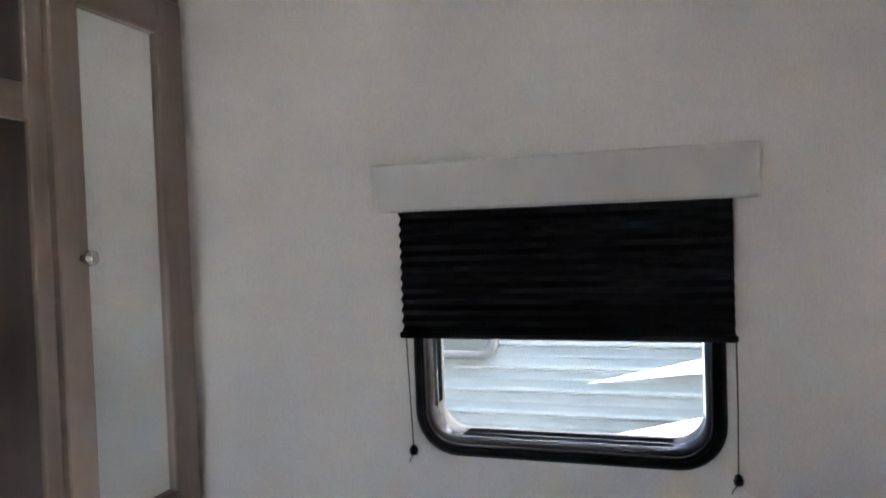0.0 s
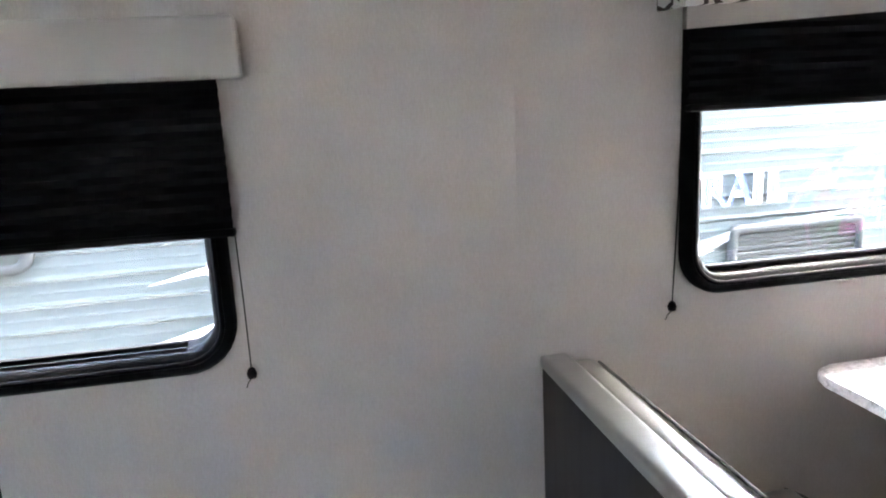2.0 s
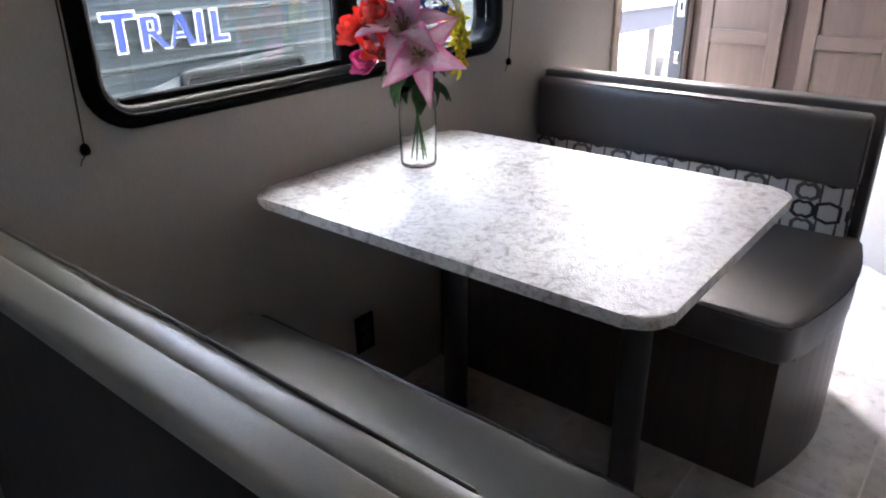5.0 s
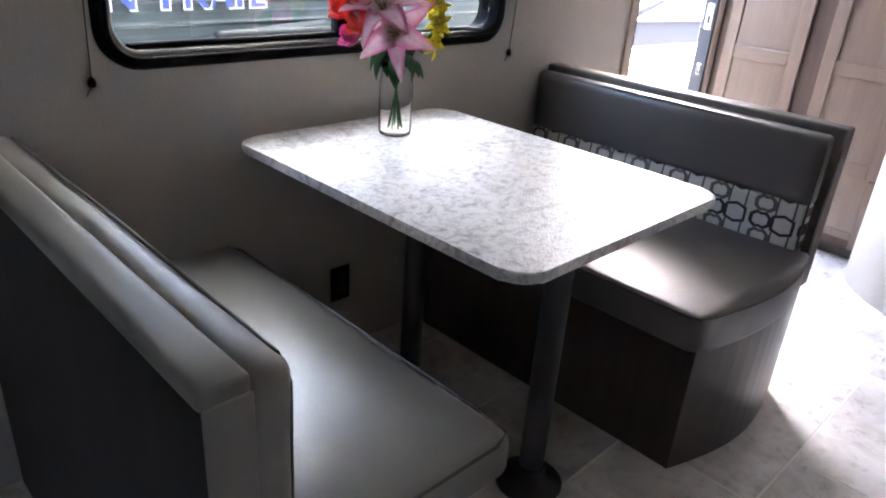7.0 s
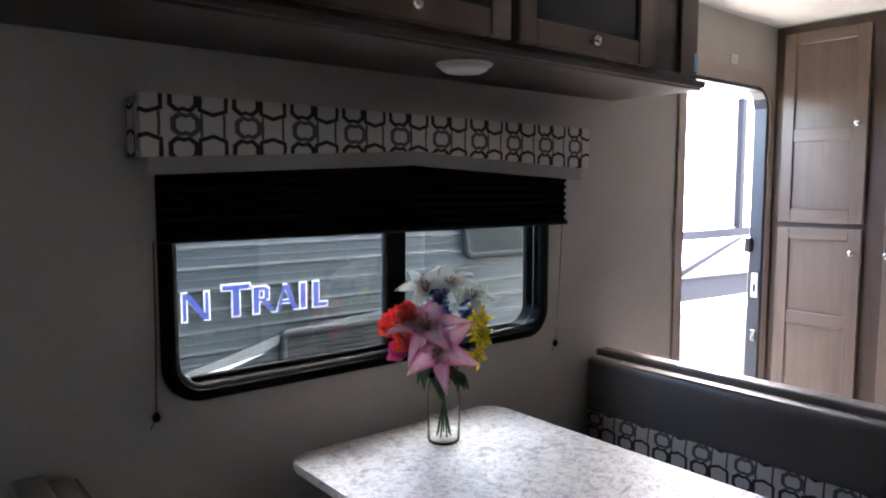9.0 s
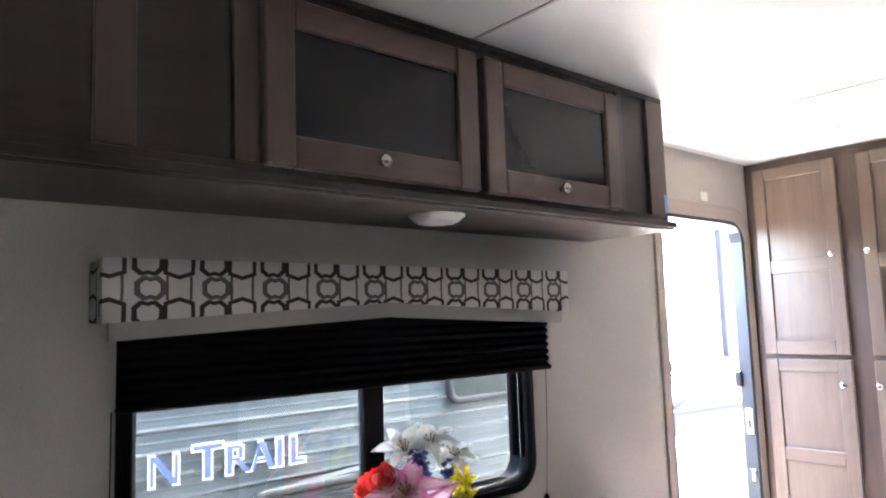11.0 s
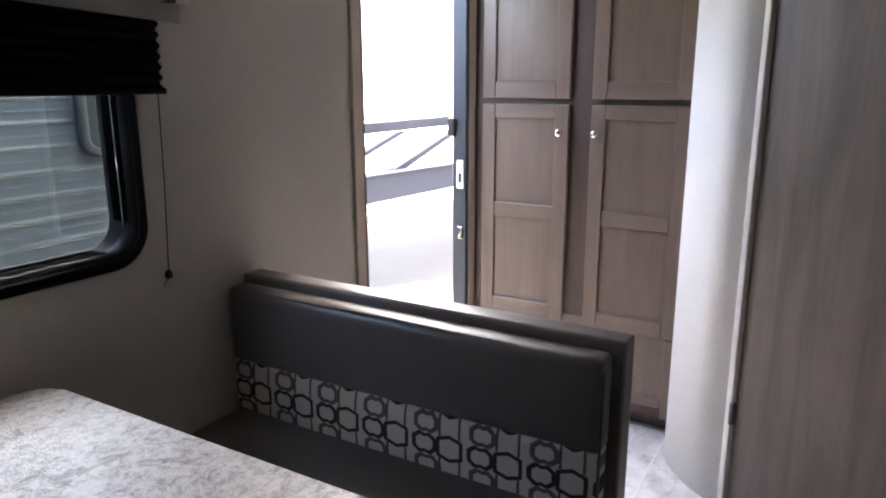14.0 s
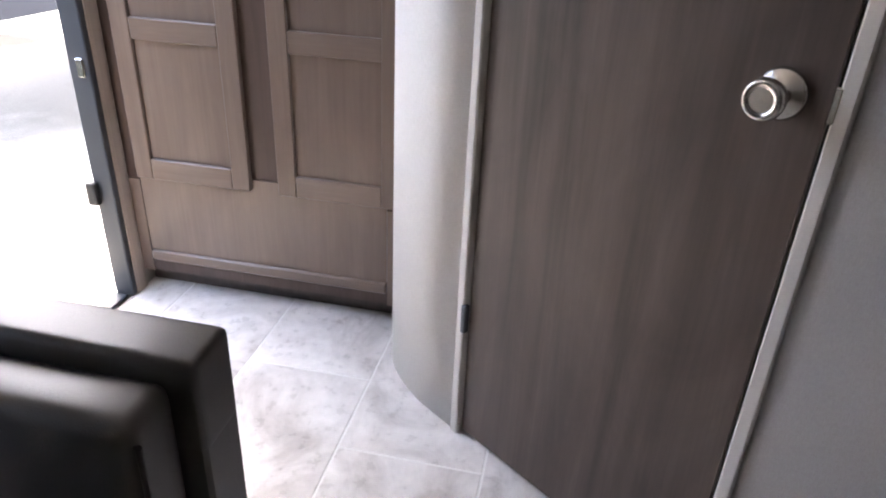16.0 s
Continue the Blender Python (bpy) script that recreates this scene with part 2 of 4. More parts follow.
M_TABLE = stone_laminate("stone print laminate")
M_TILE = floor_tile_mat("stone print floor tile")
M_GROUT = plain("pale grout", (0.82, 0.80, 0.76), 0.7)
M_CHROME = plain("satin nickel", (0.62, 0.60, 0.57), 0.24, 1.0, amount=0.03, relief=0.0)
M_KNOB = plain("pearl nickel", (0.66, 0.63, 0.60), 0.20, 1.0, amount=0.03, relief=0.0)
M_WHITE = plain("white plastic", (0.72, 0.71, 0.68), 0.4, amount=0.03, relief=0.02)
M_METAL = plain("grey painted metal", (0.040, 0.045, 0.053), 0.4, amount=0.06, relief=0.04)
M_STEEL = plain("black steel", (0.02, 0.02, 0.021), 0.4, amount=0.1, relief=0.04)
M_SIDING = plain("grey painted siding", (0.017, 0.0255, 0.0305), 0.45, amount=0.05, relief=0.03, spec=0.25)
M_DECAL_W = plain("white decal", (0.46, 0.47, 0.48), 0.4, amount=0.02, relief=0.0)
M_DECAL_B = plain("blue decal", (0.010, 0.026, 0.15), 0.4, amount=0.04, relief=0.0)
M_DECAL_G = plain("grey decal", (0.060, 0.070, 0.078), 0.4, amount=0.04, relief=0.0)
M_GROUND = ground_mat("concrete with painted shade")
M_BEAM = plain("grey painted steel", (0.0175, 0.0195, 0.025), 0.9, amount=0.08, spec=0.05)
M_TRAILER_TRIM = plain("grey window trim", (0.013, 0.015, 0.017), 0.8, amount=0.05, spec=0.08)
M_GLASS = glass_mat("clear glass", ior=1.2)
M_SMOKE = plain("smoked glass", (0.012, 0.012, 0.013), 0.12, amount=0.05, relief=0.0, spec=0.28)
M_TINT = glass_mat("tinted pane", 0.0, (0.54, 0.60, 0.615))
M_TINT_DARK = glass_mat("darker tinted pane", 0.0, (0.44, 0.475, 0.49))
M_BODY_W = plain("white gelcoat", (0.80, 0.80, 0.80), 0.4, amount=0.02, relief=0.0)
M_FAR_PANE = plain("dark trailer pane", (0.012, 0.016, 0.016), 0.25, amount=0.05, relief=0.0, spec=0.12)
M_MIRROR = plain("mirror silver", (0.82, 0.84, 0.83), 0.02, 1.0, amount=0.01, relief=0.0)
M_STRIPE = trellis("trellis print", "X", 0.052, 0.1265)
M_STRIPE_Y = trellis("trellis print on bench", "Y", 0.331, 0.5250, -1)
M_PINK = petal_mat("pink petal", (0.86, 0.52, 0.64), (0.94, 0.82, 0.86), (0.84, 0.26, 0.50), (0.60, 0.52, 0.30))
M_MAGENTA = petal_mat("magenta petal", (0.70, 0.05, 0.28), (0.82, 0.16, 0.40))
M_RED = petal_mat("red petal", (0.82, 0.065, 0.045), (0.90, 0.15, 0.10))
M_BLUE = petal_mat("blue petal", (0.02, 0.03, 0.22), (0.05, 0.08, 0.40))
M_PALE = petal_mat("white petal", (0.80, 0.80, 0.74), (0.88, 0.88, 0.86))
M_YELLOW = petal_mat("yellow petal", (0.74, 0.60, 0.03), (0.84, 0.74, 0.08))
M_STAMEN = petal_mat("stamen", (0.22, 0.14, 0.05), (0.35, 0.26, 0.08))
M_LEAF = petal_mat("leaf", (0.03, 0.09, 0.03), (0.07, 0.17, 0.06))
M_ORANGE = plain("orange lens", (0.42, 0.075, 0.004), 0.25)
M_STICKER = plain("sky blue sticker", (0.10, 0.30, 0.52), 0.4)

# ---- mesh helpers ----


def thing(name, label, category, group="", at=(0, 0, 0), kind=""):
    return tagged_at(new(name), label, category, group, at, kind)


def tagged_at(ob, label, category, group, at, kind):
    ob.location = at
    ob.empty_display_size = 0.05
    return tagged(ob, label, category, group, kind)


def link(name, bm, material, smooth=False):
    me = bpy.data.meshes.new(name)
    bmesh.ops.recalc_face_normals(bm, faces=bm.faces)
    bm.to_mesh(me)
    bm.free()
    me.materials.append(material)
    if smooth:
        for p in me.polygons:
            p.use_smooth = True
    return new(name, me)


def part(name, bm, material, parent, label="", smooth=False):
    """One mesh under a thing or part; its coordinates stay those of the world."""
    ob = link(name, bm, material, smooth)
    ob.parent = parent
    p, off = parent, Vector((0, 0, 0))
    while p:
        off += p.location
        p = p.parent
    ob.data.transform(Matrix.Translation(-off))
    if label:
        ob["label"] = label
    return ob


def structure(name, bm, material, label, category, smooth=False):
    return tagged(link(name, bm, material, smooth), label, category, kind="structure")


def box(bm, x0, x1, y0, y1, z0, z1, bevel=0.0, seg=1):
    b = bmesh.new()
    bmesh.ops.create_cube(b, size=1)
    for v in b.verts:
        v.co = Vector(((x0 + x1) / 2 + v.co.x * (x1 - x0), (y0 + y1) / 2 + v.co.y * (y1 - y0), (z0 + z1) / 2 + v.co.z * (z1 - z0)))
    if bevel:
        bmesh.ops.bevel(b, geom=b.edges[:], offset=bevel, segments=seg, affect="EDGES", profile=0.5)
    return join(bm, b)


def join(bm, b, m=None):
    me = bpy.data.meshes.new("tmp")
    b.to_mesh(me)
    b.free()
    if m is not None:
        me.transform(m)
    bm.from_mesh(me)
    bpy.data.meshes.remove(me)
    return bm


def B(*a, **k):
    return box(bmesh.new(), *a, **k)


def outline(x0, x1, z0, z1, r, seg=8):
    """A rounded rectangle; r: one radius or four (lower left, lower right, upper right, upper left)."""
    rs = r if isinstance(r, tuple) else (r,) * 4
    pts = []
    for (cx, cz, sx, sz, a0), q in zip(((x0, z0, 1, 1, 180), (x1, z0, -1, 1, 270), (x1, z1, -1, -1, 0), (x0, z1, 1, -1, 90)), rs):
        for i in range(seg + 1):
            a = radians(a0 + 90 * i / seg)
            pts.append((cx + sx * q + q * math.cos(a), cz + sz * q + q * math.sin(a)))
    return pts


def ring(bm, outer, inner, y0, y1, edge=0.0):
    """A frame in the xz plane between two outlines of equal length, from y0 (front) to y1; edge: its front chamfer."""
    n = len(outer)
    rows = []
    mid = lambda a, b, k: (a[0] + (b[0] - a[0]) * k, a[1] + (b[1] - a[1]) * k)
    k = 0.25 if edge else 0.0
    for pts, y in ((outer, y1), (outer, y0 + edge), ([mid(a, b, k) for a, b in zip(outer, inner)], y0),
                   ([mid(a, b, 1 - k) for a, b in zip(outer, inner)], y0), (inner, y0 + edge), (inner, y1)):
        rows.append([bm.verts.new((x, y, z)) for x, z in pts])
    rows.append(rows[0])
    for a, b in zip(rows, rows[1:]):
        for i in range(n):
            f = [a[i], a[(i + 1) % n], b[(i + 1) % n], b[i]]
            if len({v.co.to_tuple(6) for v in f}) > 2:
                bm.faces.new(f)
    return bm


def slab(bm, pts, a, b, plane="xy"):
    """A flat plate with the outline pts, between a and b along the third axis."""
    put = {"xy": lambda p, h: (p[0], p[1], h), "xz": lambda p, h: (p[0], h, p[1]), "yz": lambda p, h: (h, p[0], p[1])}[plane]
    lo, hi = [bm.verts.new(put(p, a)) for p in pts], [bm.verts.new(put(p, b)) for p in pts]
    bm.faces.new(lo), bm.faces.new(hi)
    for i in range(len(pts)):
        j = (i + 1) % len(pts)
        bm.faces.new((lo[i], lo[j], hi[j], hi[i]))
    return bm


def lathe(profile, seg=24, m=None):
    """A body turned about z from (radius, height) pairs."""
    b = bmesh.new()
    rows = [[b.verts.new((r * math.cos(2 * math.pi * i / seg), r * math.sin(2 * math.pi * i / seg), z)) for i in range(seg)] for r, z in profile]
    for p, q in zip(rows, rows[1:]):
        for i in range(seg):
            b.faces.new((p[i], p[(i + 1) % seg], q[(i + 1) % seg], q[i]))
    b.faces.new(rows[0]), b.faces.new(rows[-1])
    bm = bmesh.new()
    return join(bm, b, m if m is not None else Matrix())


def tube(bm, pts, r, seg=8):
    pts = [Vector(p) for p in pts]
    rows = []
    for i, p in enumerate(pts):
        d = (pts[min(i + 1, len(pts) - 1)] - pts[max(i - 1, 0)]).normalized()
        s = d.cross(Vector((0.31, 0.95, 0.02))).normalized()
        u = d.cross(s)
        rows.append([bm.verts.new(p + r * (math.cos(2 * math.pi * k / seg) * s + math.sin(2 * math.pi * k / seg) * u)) for k in range(seg)])
    for a, b in zip(rows, rows[1:]):
        for k in range(seg):
            bm.faces.new((a[k], a[(k + 1) % seg], b[(k + 1) % seg], b[k]))
    bm.faces.new(rows[0]), bm.faces.new(rows[-1])
    return bm


def pad(x0, x1, y0, y1, z0, z1, r=0.02, puff=0.01, axis="z", wrinkle=0.0, n=14):
    """A cushion: a rounded box whose large faces swell."""
    b = bmesh.new()
    bmesh.ops.create_cube(b, size=1)
    size, mid = Vector((x1 - x0, y1 - y0, z1 - z0)), Vector(((x0 + x1) / 2, (y0 + y1) / 2, (z0 + z1) / 2))
    for v in b.verts:
        v.co = Vector([a * c for a, c in zip(v.co, size)])
    bmesh.ops.bevel(b, geom=b.edges[:], offset=r, segments=3, affect="EDGES", profile=0.5)
    long = [e for e in b.edges if e.calc_length() > 3 * r]
    bmesh.ops.subdivide_edges(b, edges=long, cuts=n, use_grid_fill=True)
    k = "xyz".index(axis)
    for v in b.verts:
        f = 1.0
        for i in range(3):
            if i != k:
                f *= max(0.0, 1 - (2 * v.co[i] / size[i]) ** 4)
        if abs(v.co[k]) > size[k] * 0.3:
            w = wrinkle * noise.noise(Vector((v.co.x * 9, v.co.y * 5, v.co.z * 9)))
            v.co[k] += math.copysign(puff * f, v.co[k]) + w
        v.co += mid
    return b


def cells(bm, x0, x1, z0, z1, y0, y1, holes):
    """A wall along x with rectangular openings (x0, x1, z0, z1)."""
    xs = sorted({x0, x1, *[h[i] for h in holes for i in (0, 1)]})
    for a, b in zip(xs, xs[1:]):
        cuts = sorted((h[2], h[3]) for h in holes if h[0] <= a + 1e-6 and h[1] >= b - 1e-6)
        z = z0
        for lo, hi in cuts:
            if lo > z + 1e-6:
                box(bm, a, b, y0, y1, z, lo)
            z = hi
        if z < z1 - 1e-6:
            box(bm, a, b, y0, y1, z, z1)
    bmesh.ops.remove_doubles(bm, verts=bm.verts, dist=1e-5)
    return bm


# ---- structure ----
W, WB = 1.375, 1.43            # inner and outer face of the window wall
SOUTH, WEST, CEIL = -1.0, -2.3, 2.06
SW = (-0.497, 0.011, 0.885, 1.345)     # small window's opening
DW = (0.905, 2.035, 0.925, 1.46)       # dinette window's opening
DR = (2.845, 3.51, 0.0, 1.790)         # doorway
structure("wall_north", cells(bmesh.new(), WEST, 4.2, -0.12, CEIL, W, WB, [SW, DW, DR]), M_WALL, "beige linen-print wallboard with windows and entry doorway", "wall")
# opening out of view, added to let fill light into the bedroom end
FILL_OPENING = (-1.05, -0.65, 1.10, 1.55)
structure("wall_south", cells(bmesh.new(), WEST, 0.4, -0.12, CEIL, SOUTH - 0.05, SOUTH, [FILL_OPENING]), M_WALL, "beige linen-print wallboard", "wall")
# never in view; made dark so that it throws back less light
structure("wall_south_2", B(0.4, 4.2, SOUTH - 0.05, SOUTH, -0.12, CEIL), M_WOOD_DARK, "unseen dark wood wall that cuts bounce light", "wall")
structure("wall_west", B(WEST - 0.05, WEST, SOUTH - 0.05, WB, -0.12, CEIL), M_WALL, "beige linen-print wallboard", "wall")
structure("wall_east", B(4.2, 4.25, SOUTH - 0.05, WB, -0.12, CEIL), M_WALL, "beige linen-print wallboard", "wall")
structure("ceiling", B(WEST - 0.05, 4.25, SOUTH - 0.05, WB, CEIL, CEIL + 0.06), M_CEIL, "smooth white ceiling panels", "ceiling")
for sx in (-0.8, 0.385, 1.565, 2.745):
    structure("trim", B(sx - 0.004, sx + 0.004, SOUTH, W, CEIL - 0.003, CEIL + 0.001), M_SEAM, "thin ceiling seam strip", "trim")
structure("trim", B(0.550, 0.562, W - 0.0005, W + 0.002, 0, CEIL), M_WALL, "wallboard seam", "trim")
floor = structure("floor", B(WEST, 4.2, SOUTH, WB + 0.01, -0.12, -0.0012), M_GROUT, "stone-print tile floor with pale joints", "floor")

# bathroom partition: a short straight run, a rounded corner, then a slanted wall with the door
P0, SL = Vector((3.18, 0.327)), Vector((-0.590, -0.807))
NR = Vector((-0.807, 0.590))
corner = [(3.66, 0.548), (3.46, 0.548)]
c0, cend = Vector((3.46, 0.548)), P0 - SL * 0.12
ctrl = Vector((3.37, 0.548))
for i in range(1, 13):
    s = i / 12
    p = c0 * (1 - s) ** 2 + ctrl * 2 * s * (1 - s) + cend * s * s
    corner.append((p.x, p.y))
corner.append(tuple(P0 - SL * 0.003))
back = [(x + 0.05, y - 0.04) for x, y in reversed(corner)]
bm = slab(bmesh.new(), corner + back, 0, CEIL)
structure("wall_bathroom", bm, M_WALL_LIT, "wallboard partition with rounded corner, doorway light in its colour", "wall", True)


def slant(s0, s1, z0, z1, d0, d1, bevel=0.0):
    """A box on the slanted wall: s along it, d out into the room."""
    b = B(s0, s1, d0, d1, z0, z1, bevel=bevel)
    m = Matrix(((SL.x, NR.x, 0, P0.x), (SL.y, NR.y, 0, P0.y), (0, 0, 1, 0), (0, 0, 0, 1)))
    return join(bmesh.new(), b, m)


DH = 1.90
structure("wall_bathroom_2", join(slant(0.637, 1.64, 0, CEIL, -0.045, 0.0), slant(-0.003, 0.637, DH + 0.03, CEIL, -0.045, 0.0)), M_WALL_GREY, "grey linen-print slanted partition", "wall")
bd = thing("door_1", "closed weathered oak-print bathroom door in pale frame", "door", at=(P0.x, P0.y, 0), kind="structure")
part("door_leaf", slant(0.025, 0.605, 0.012, DH, -0.038, -0.006, 0.002), M_DOORWOOD, bd)
part("door_frame", slant(0.0, 0.022, 0.0, DH + 0.03, -0.04, 0.008, 0.003), M_TRIM_PALE, bd, "pale painted jamb strip")
part("door_frame", slant(0.614, 0.637, 0.0, DH + 0.03, -0.04, 0.008, 0.003), M_TRIM_PALE, bd, "pale painted jamb strip")
part("door_frame", slant(0.022, 0.614, DH + 0.003, DH + 0.03, -0.04, 0.008, 0.003), M_TRIM_PALE, bd, "pale painted head strip")
part("hinge", slant(0.016, 0.030, 0.29, 0.36, -0.004, 0.012, 0.003), M_METAL, bd, "small dark hinge")
part("hinge", slant(0.016, 0.030, 1.58, 1.65, -0.004, 0.012, 0.003), M_METAL, bd, "small dark hinge")
# no real seal: a black strip stands for the shade beside the jamb
part("seal", slant(0.606, 0.6135, 0.0, DH + 0.003, -0.04, -0.010), M_RUBBER, bd, "dark strip that paints the shade in the gap")
part("strike_plate", slant(0.609, 0.619, 0.915, 0.960, -0.004, 0.009, 0.002), M_CHROME, bd, "nickel strike plate")
KM = Matrix(((SL.x, 0, NR.x, 0), (SL.y, 0, NR.y, 0), (0, 1, 0, 0), (0, 0, 0, 1)))
kp = P0 + SL * 0.545
knob_prof = [(0.001, 0), (0.033, 0.0), (0.034, 0.004), (0.030, 0.010), (0.018, 0.014), (0.013, 0.022), (0.014, 0.030), (0.024, 0.037), (0.027, 0.048), (0.025, 0.058), (0.020, 0.0605), (0.0175, 0.057), (0.014, 0.0565), (0.001, 0.058)]
part("door_knob", lathe(knob_prof, 32, Matrix.Translation((kp.x - NR.x * 0.006, kp.y - NR.y * 0.006, 0.935)) @ KM), M_CHROME, bd, "round satin nickel knob", True)

# ---- windows ----


def window(name, label, opening, mullion=None, tint=M_TINT):
    x0, x1, z0, z1 = opening
    w = thing(name, label, "window", at=(x0, W, z0), kind="structure")
    o, i = outline(x0 - 0.036, x1 + 0.036, z0 - 0.038, z1 + 0.038, 0.085), outline(x0, x1, z0, z1, 0.055)
    part("window_frame", ring(bmesh.new(), o, i, W - 0.020, WB + 0.012, 0.008), M_BLACK, w, "black moulded frame with rounded corners", True)
    o2, i2 = outline(x0 - 0.018, x1 + 0.018, z0 - 0.020, z1 + 0.020, 0.070), outline(x0 - 0.009, x1 + 0.009, z0 - 0.011, z1 + 0.011, 0.062)
    part("bead", ring(bmesh.new(), o2, i2, W - 0.0245, W - 0.017, 0.002), M_BLACK, w, "glossy black raised bead", True)
    if mullion:
        a, b = mullion
        part("mullion", B(a, b, W + 0.004, W + 0.032, z0, z1, bevel=0.004), M_BLACK, w)
        part("latch", B(a - 0.004, a + 0.012, W - 0.006, W + 0.004, z0 + 0.20, z0 + 0.26, bevel=0.003), M_BLACK, w)
        part("track", B(x0 + 0.03, a, W + 0.002, W + 0.016, z0 + 0.001, z0 + 0.014, bevel=0.003), M_BLACK, w)
        panes = ((x0, a), (b, x1))
    else:
        panes = ((x0, x1),)
    for a, b in panes:
        p = part("pane", B(a + 0.001, b - 0.001, W + 0.018, W + 0.022, z0 + 0.001, z1 - 0.001), tint, w)
        p.visible_shadow = False
    return w


window("window_1", "small black-framed window with half-lowered blind", SW, tint=M_TINT_DARK)
window("window_2", "wide black-framed sliding window above the table", DW, (1.456, 1.522))


# unseen window added in that opening, sized for its fill light
k3 = thing("window_added", "unseen tinted window added to light the bedroom end", "window", at=(-1.05, SOUTH, 1.1), kind="structure")
part("window_frame", ring(bmesh.new(), outline(-1.085, -0.615, 1.065, 1.585, 0.085), outline(-1.05, -0.65, 1.10, 1.55, 0.055), SOUTH - 0.06, SOUTH + 0.015), M_BLACK, k3, "black moulded frame")
part("pane", B(-1.049, -0.651, SOUTH - 0.03, SOUTH - 0.026, 1.101, 1.549), M_TINT, k3).visible_shadow = False


def pleats(x0, x1, z0, z1, y, depth=0.013, pitch=0.0205):
    bm = bmesh.new()
    n = int((z1 - z0) / pitch * 2)
    pts = [(y + (depth if i % 2 else 0), z0 + (z1 - z0) * i / n) for i in range(n + 1)]
    cols = []
    for k in range(25):
        x = x0 + (x1 - x0) * k / 24
        cols.append([bm.verts.new((x, p - 0.0008 + 0.0012 * noise.noise(Vector((x * 7, z * 30, 0))), z)) for p, z in pts] +
                    [bm.verts.new((x, p + 0.002, z)) for p, z in reversed(pts)])
    m = len(cols[0])
    for a, b in zip(cols, cols[1:]):
        for i in range(m):
            bm.faces.new((a[i], a[(i + 1) % m], b[(i + 1) % m], b[i]))
    bm.faces.new(cols[0]), bm.faces.new(cols[-1])
    return bm


def blind(label, x0, x1, z0, z1, cords):
    t = thing("pleated_blind", label, "blind", at=(x0, W, z0))
    part("fabric", pleats(x0, x1, z0 + 0.012, z1, W - 0.040), M_BLIND, t)
    part("bottom_rail", B(x0 - 0.004, x1 + 0.004, W - 0.046, W - 0.026, z0, z0 + 0.013, bevel=0.003), M_BLACK, t, "black plastic bottom rail")
    for x, z in cords:
        c = part("cord", tube(bmesh.new(), [(x, W - 0.03, z0 + 0.005), (x + 0.001, W - 0.022, (z + z0) / 2), (x, W - 0.010, z + 0.005)], 0.0013, 6), M_BLACK, t, "thin black cord")
        part("tassel", lathe([(0.002, -0.010), (0.0075, -0.008), (0.009, 0.0), (0.006, 0.008), (0.002, 0.011)], 12, Matrix.Translation((x, W - 0.010, z))), M_BLACK, c, "small black cord stop", True)
        part("cord_end", tube(bmesh.new(), [(x, W - 0.010, z - 0.008), (x - 0.008, W - 0.007, z - 0.018), (x - 0.011, W - 0.006, z - 0.027)], 0.001, 5), M_BLACK, c)
    return t


blind("black pleated blind half lowered over the small window", -0.546, 0.061, 1.083, 1.40, [(-0.542, 0.852), (0.062, 0.836)])
blind("black pleated blind lowered a little over the wide window", 0.863, 2.120, 1.238, 1.44, [(0.853, 0.870), (2.112, 0.850)])

v1 = thing("window_valance", "plain greige padded valance over the small window", "valance", at=(-0.588, W, 1.335))
part("front_board", B(-0.582, 0.101, W - 0.090, W - 0.066, 1.328, 1.419, bevel=0.006, seg=2), M_VALANCE, v1)
part("top_board", B(-0.580, 0.099, W - 0.066, W, 1.404, 1.417, bevel=0.003), M_VALANCE, v1)
part("end_board", B(-0.580, -0.566, W - 0.066, W, 1.330, 1.404, bevel=0.003), M_VALANCE, v1)
part("end_board", B(0.085, 0.099, W - 0.066, W, 1.330, 1.404, bevel=0.003), M_VALANCE, v1)


def peaked(x0, x1, top, low, peak, y0, y1):
    mid = (x0 + x1) / 2 + 0.0
    return slab(bmesh.new(), [(x0, low), (mid - 0.06, peak - 0.004), (mid, peak), (mid + 0.06, peak - 0.004), (x1, low), (x1, top), (x0, top)], y0, y1, "xz")


v2 = thing("window_valance", "trellis-print fabric valance with peaked lower edge", "valance", at=(0.81, W, 1.40))
part("front_board", peaked(0.815, 2.152, 1.535, 1.412, 1.446, W - 0.100, W - 0.082), M_STRIPE, v2, "brown and white trellis-print fabric")
part("lower_board", peaked(0.835, 2.150, 1.505, 1.378, 1.411, W - 0.072, W - 0.058), M_VALANCE, v2, "greige fabric strip")
part("top_board", B(0.817, 2.150, W - 0.082, W, 1.519, 1.532, bevel=0.002), M_VALANCE, v2)
part("end_board", B(0.817, 0.829, W - 0.082, W, 1.414, 1.519, bevel=0.002), M_STRIPE_Y, v2, "trellis-print return")
part("end_board", B(2.138, 2.150, W - 0.082, W, 1.414, 1.519, bevel=0.002), M_STRIPE_Y, v2, "trellis-print return")

# ---- entry doorway ----
ent = thing("door_2", "open entry doorway with grey metal jamb and beige trim", "doorway", at=(2.845, W, 0), kind="structure")
part("trim_strip", B(2.792, 2.838, W - 0.012, W - 0.001, 0.0, 1.80, bevel=0.003), M_TRIM, ent, "beige inner casing")
part("seal", B(2.838, 2.850, W - 0.008, WB + 0.03, 0.0, 1.775), M_RUBBER, ent, "black rubber seal")
o, i = outline(2.80, 3.565, 0.0, 1.850, (0.001, 0.001, 0.13, 0.03)), outline(2.845, 3.515, 0.001, 1.790, (0.001, 0.001, 0.10, 0.02))
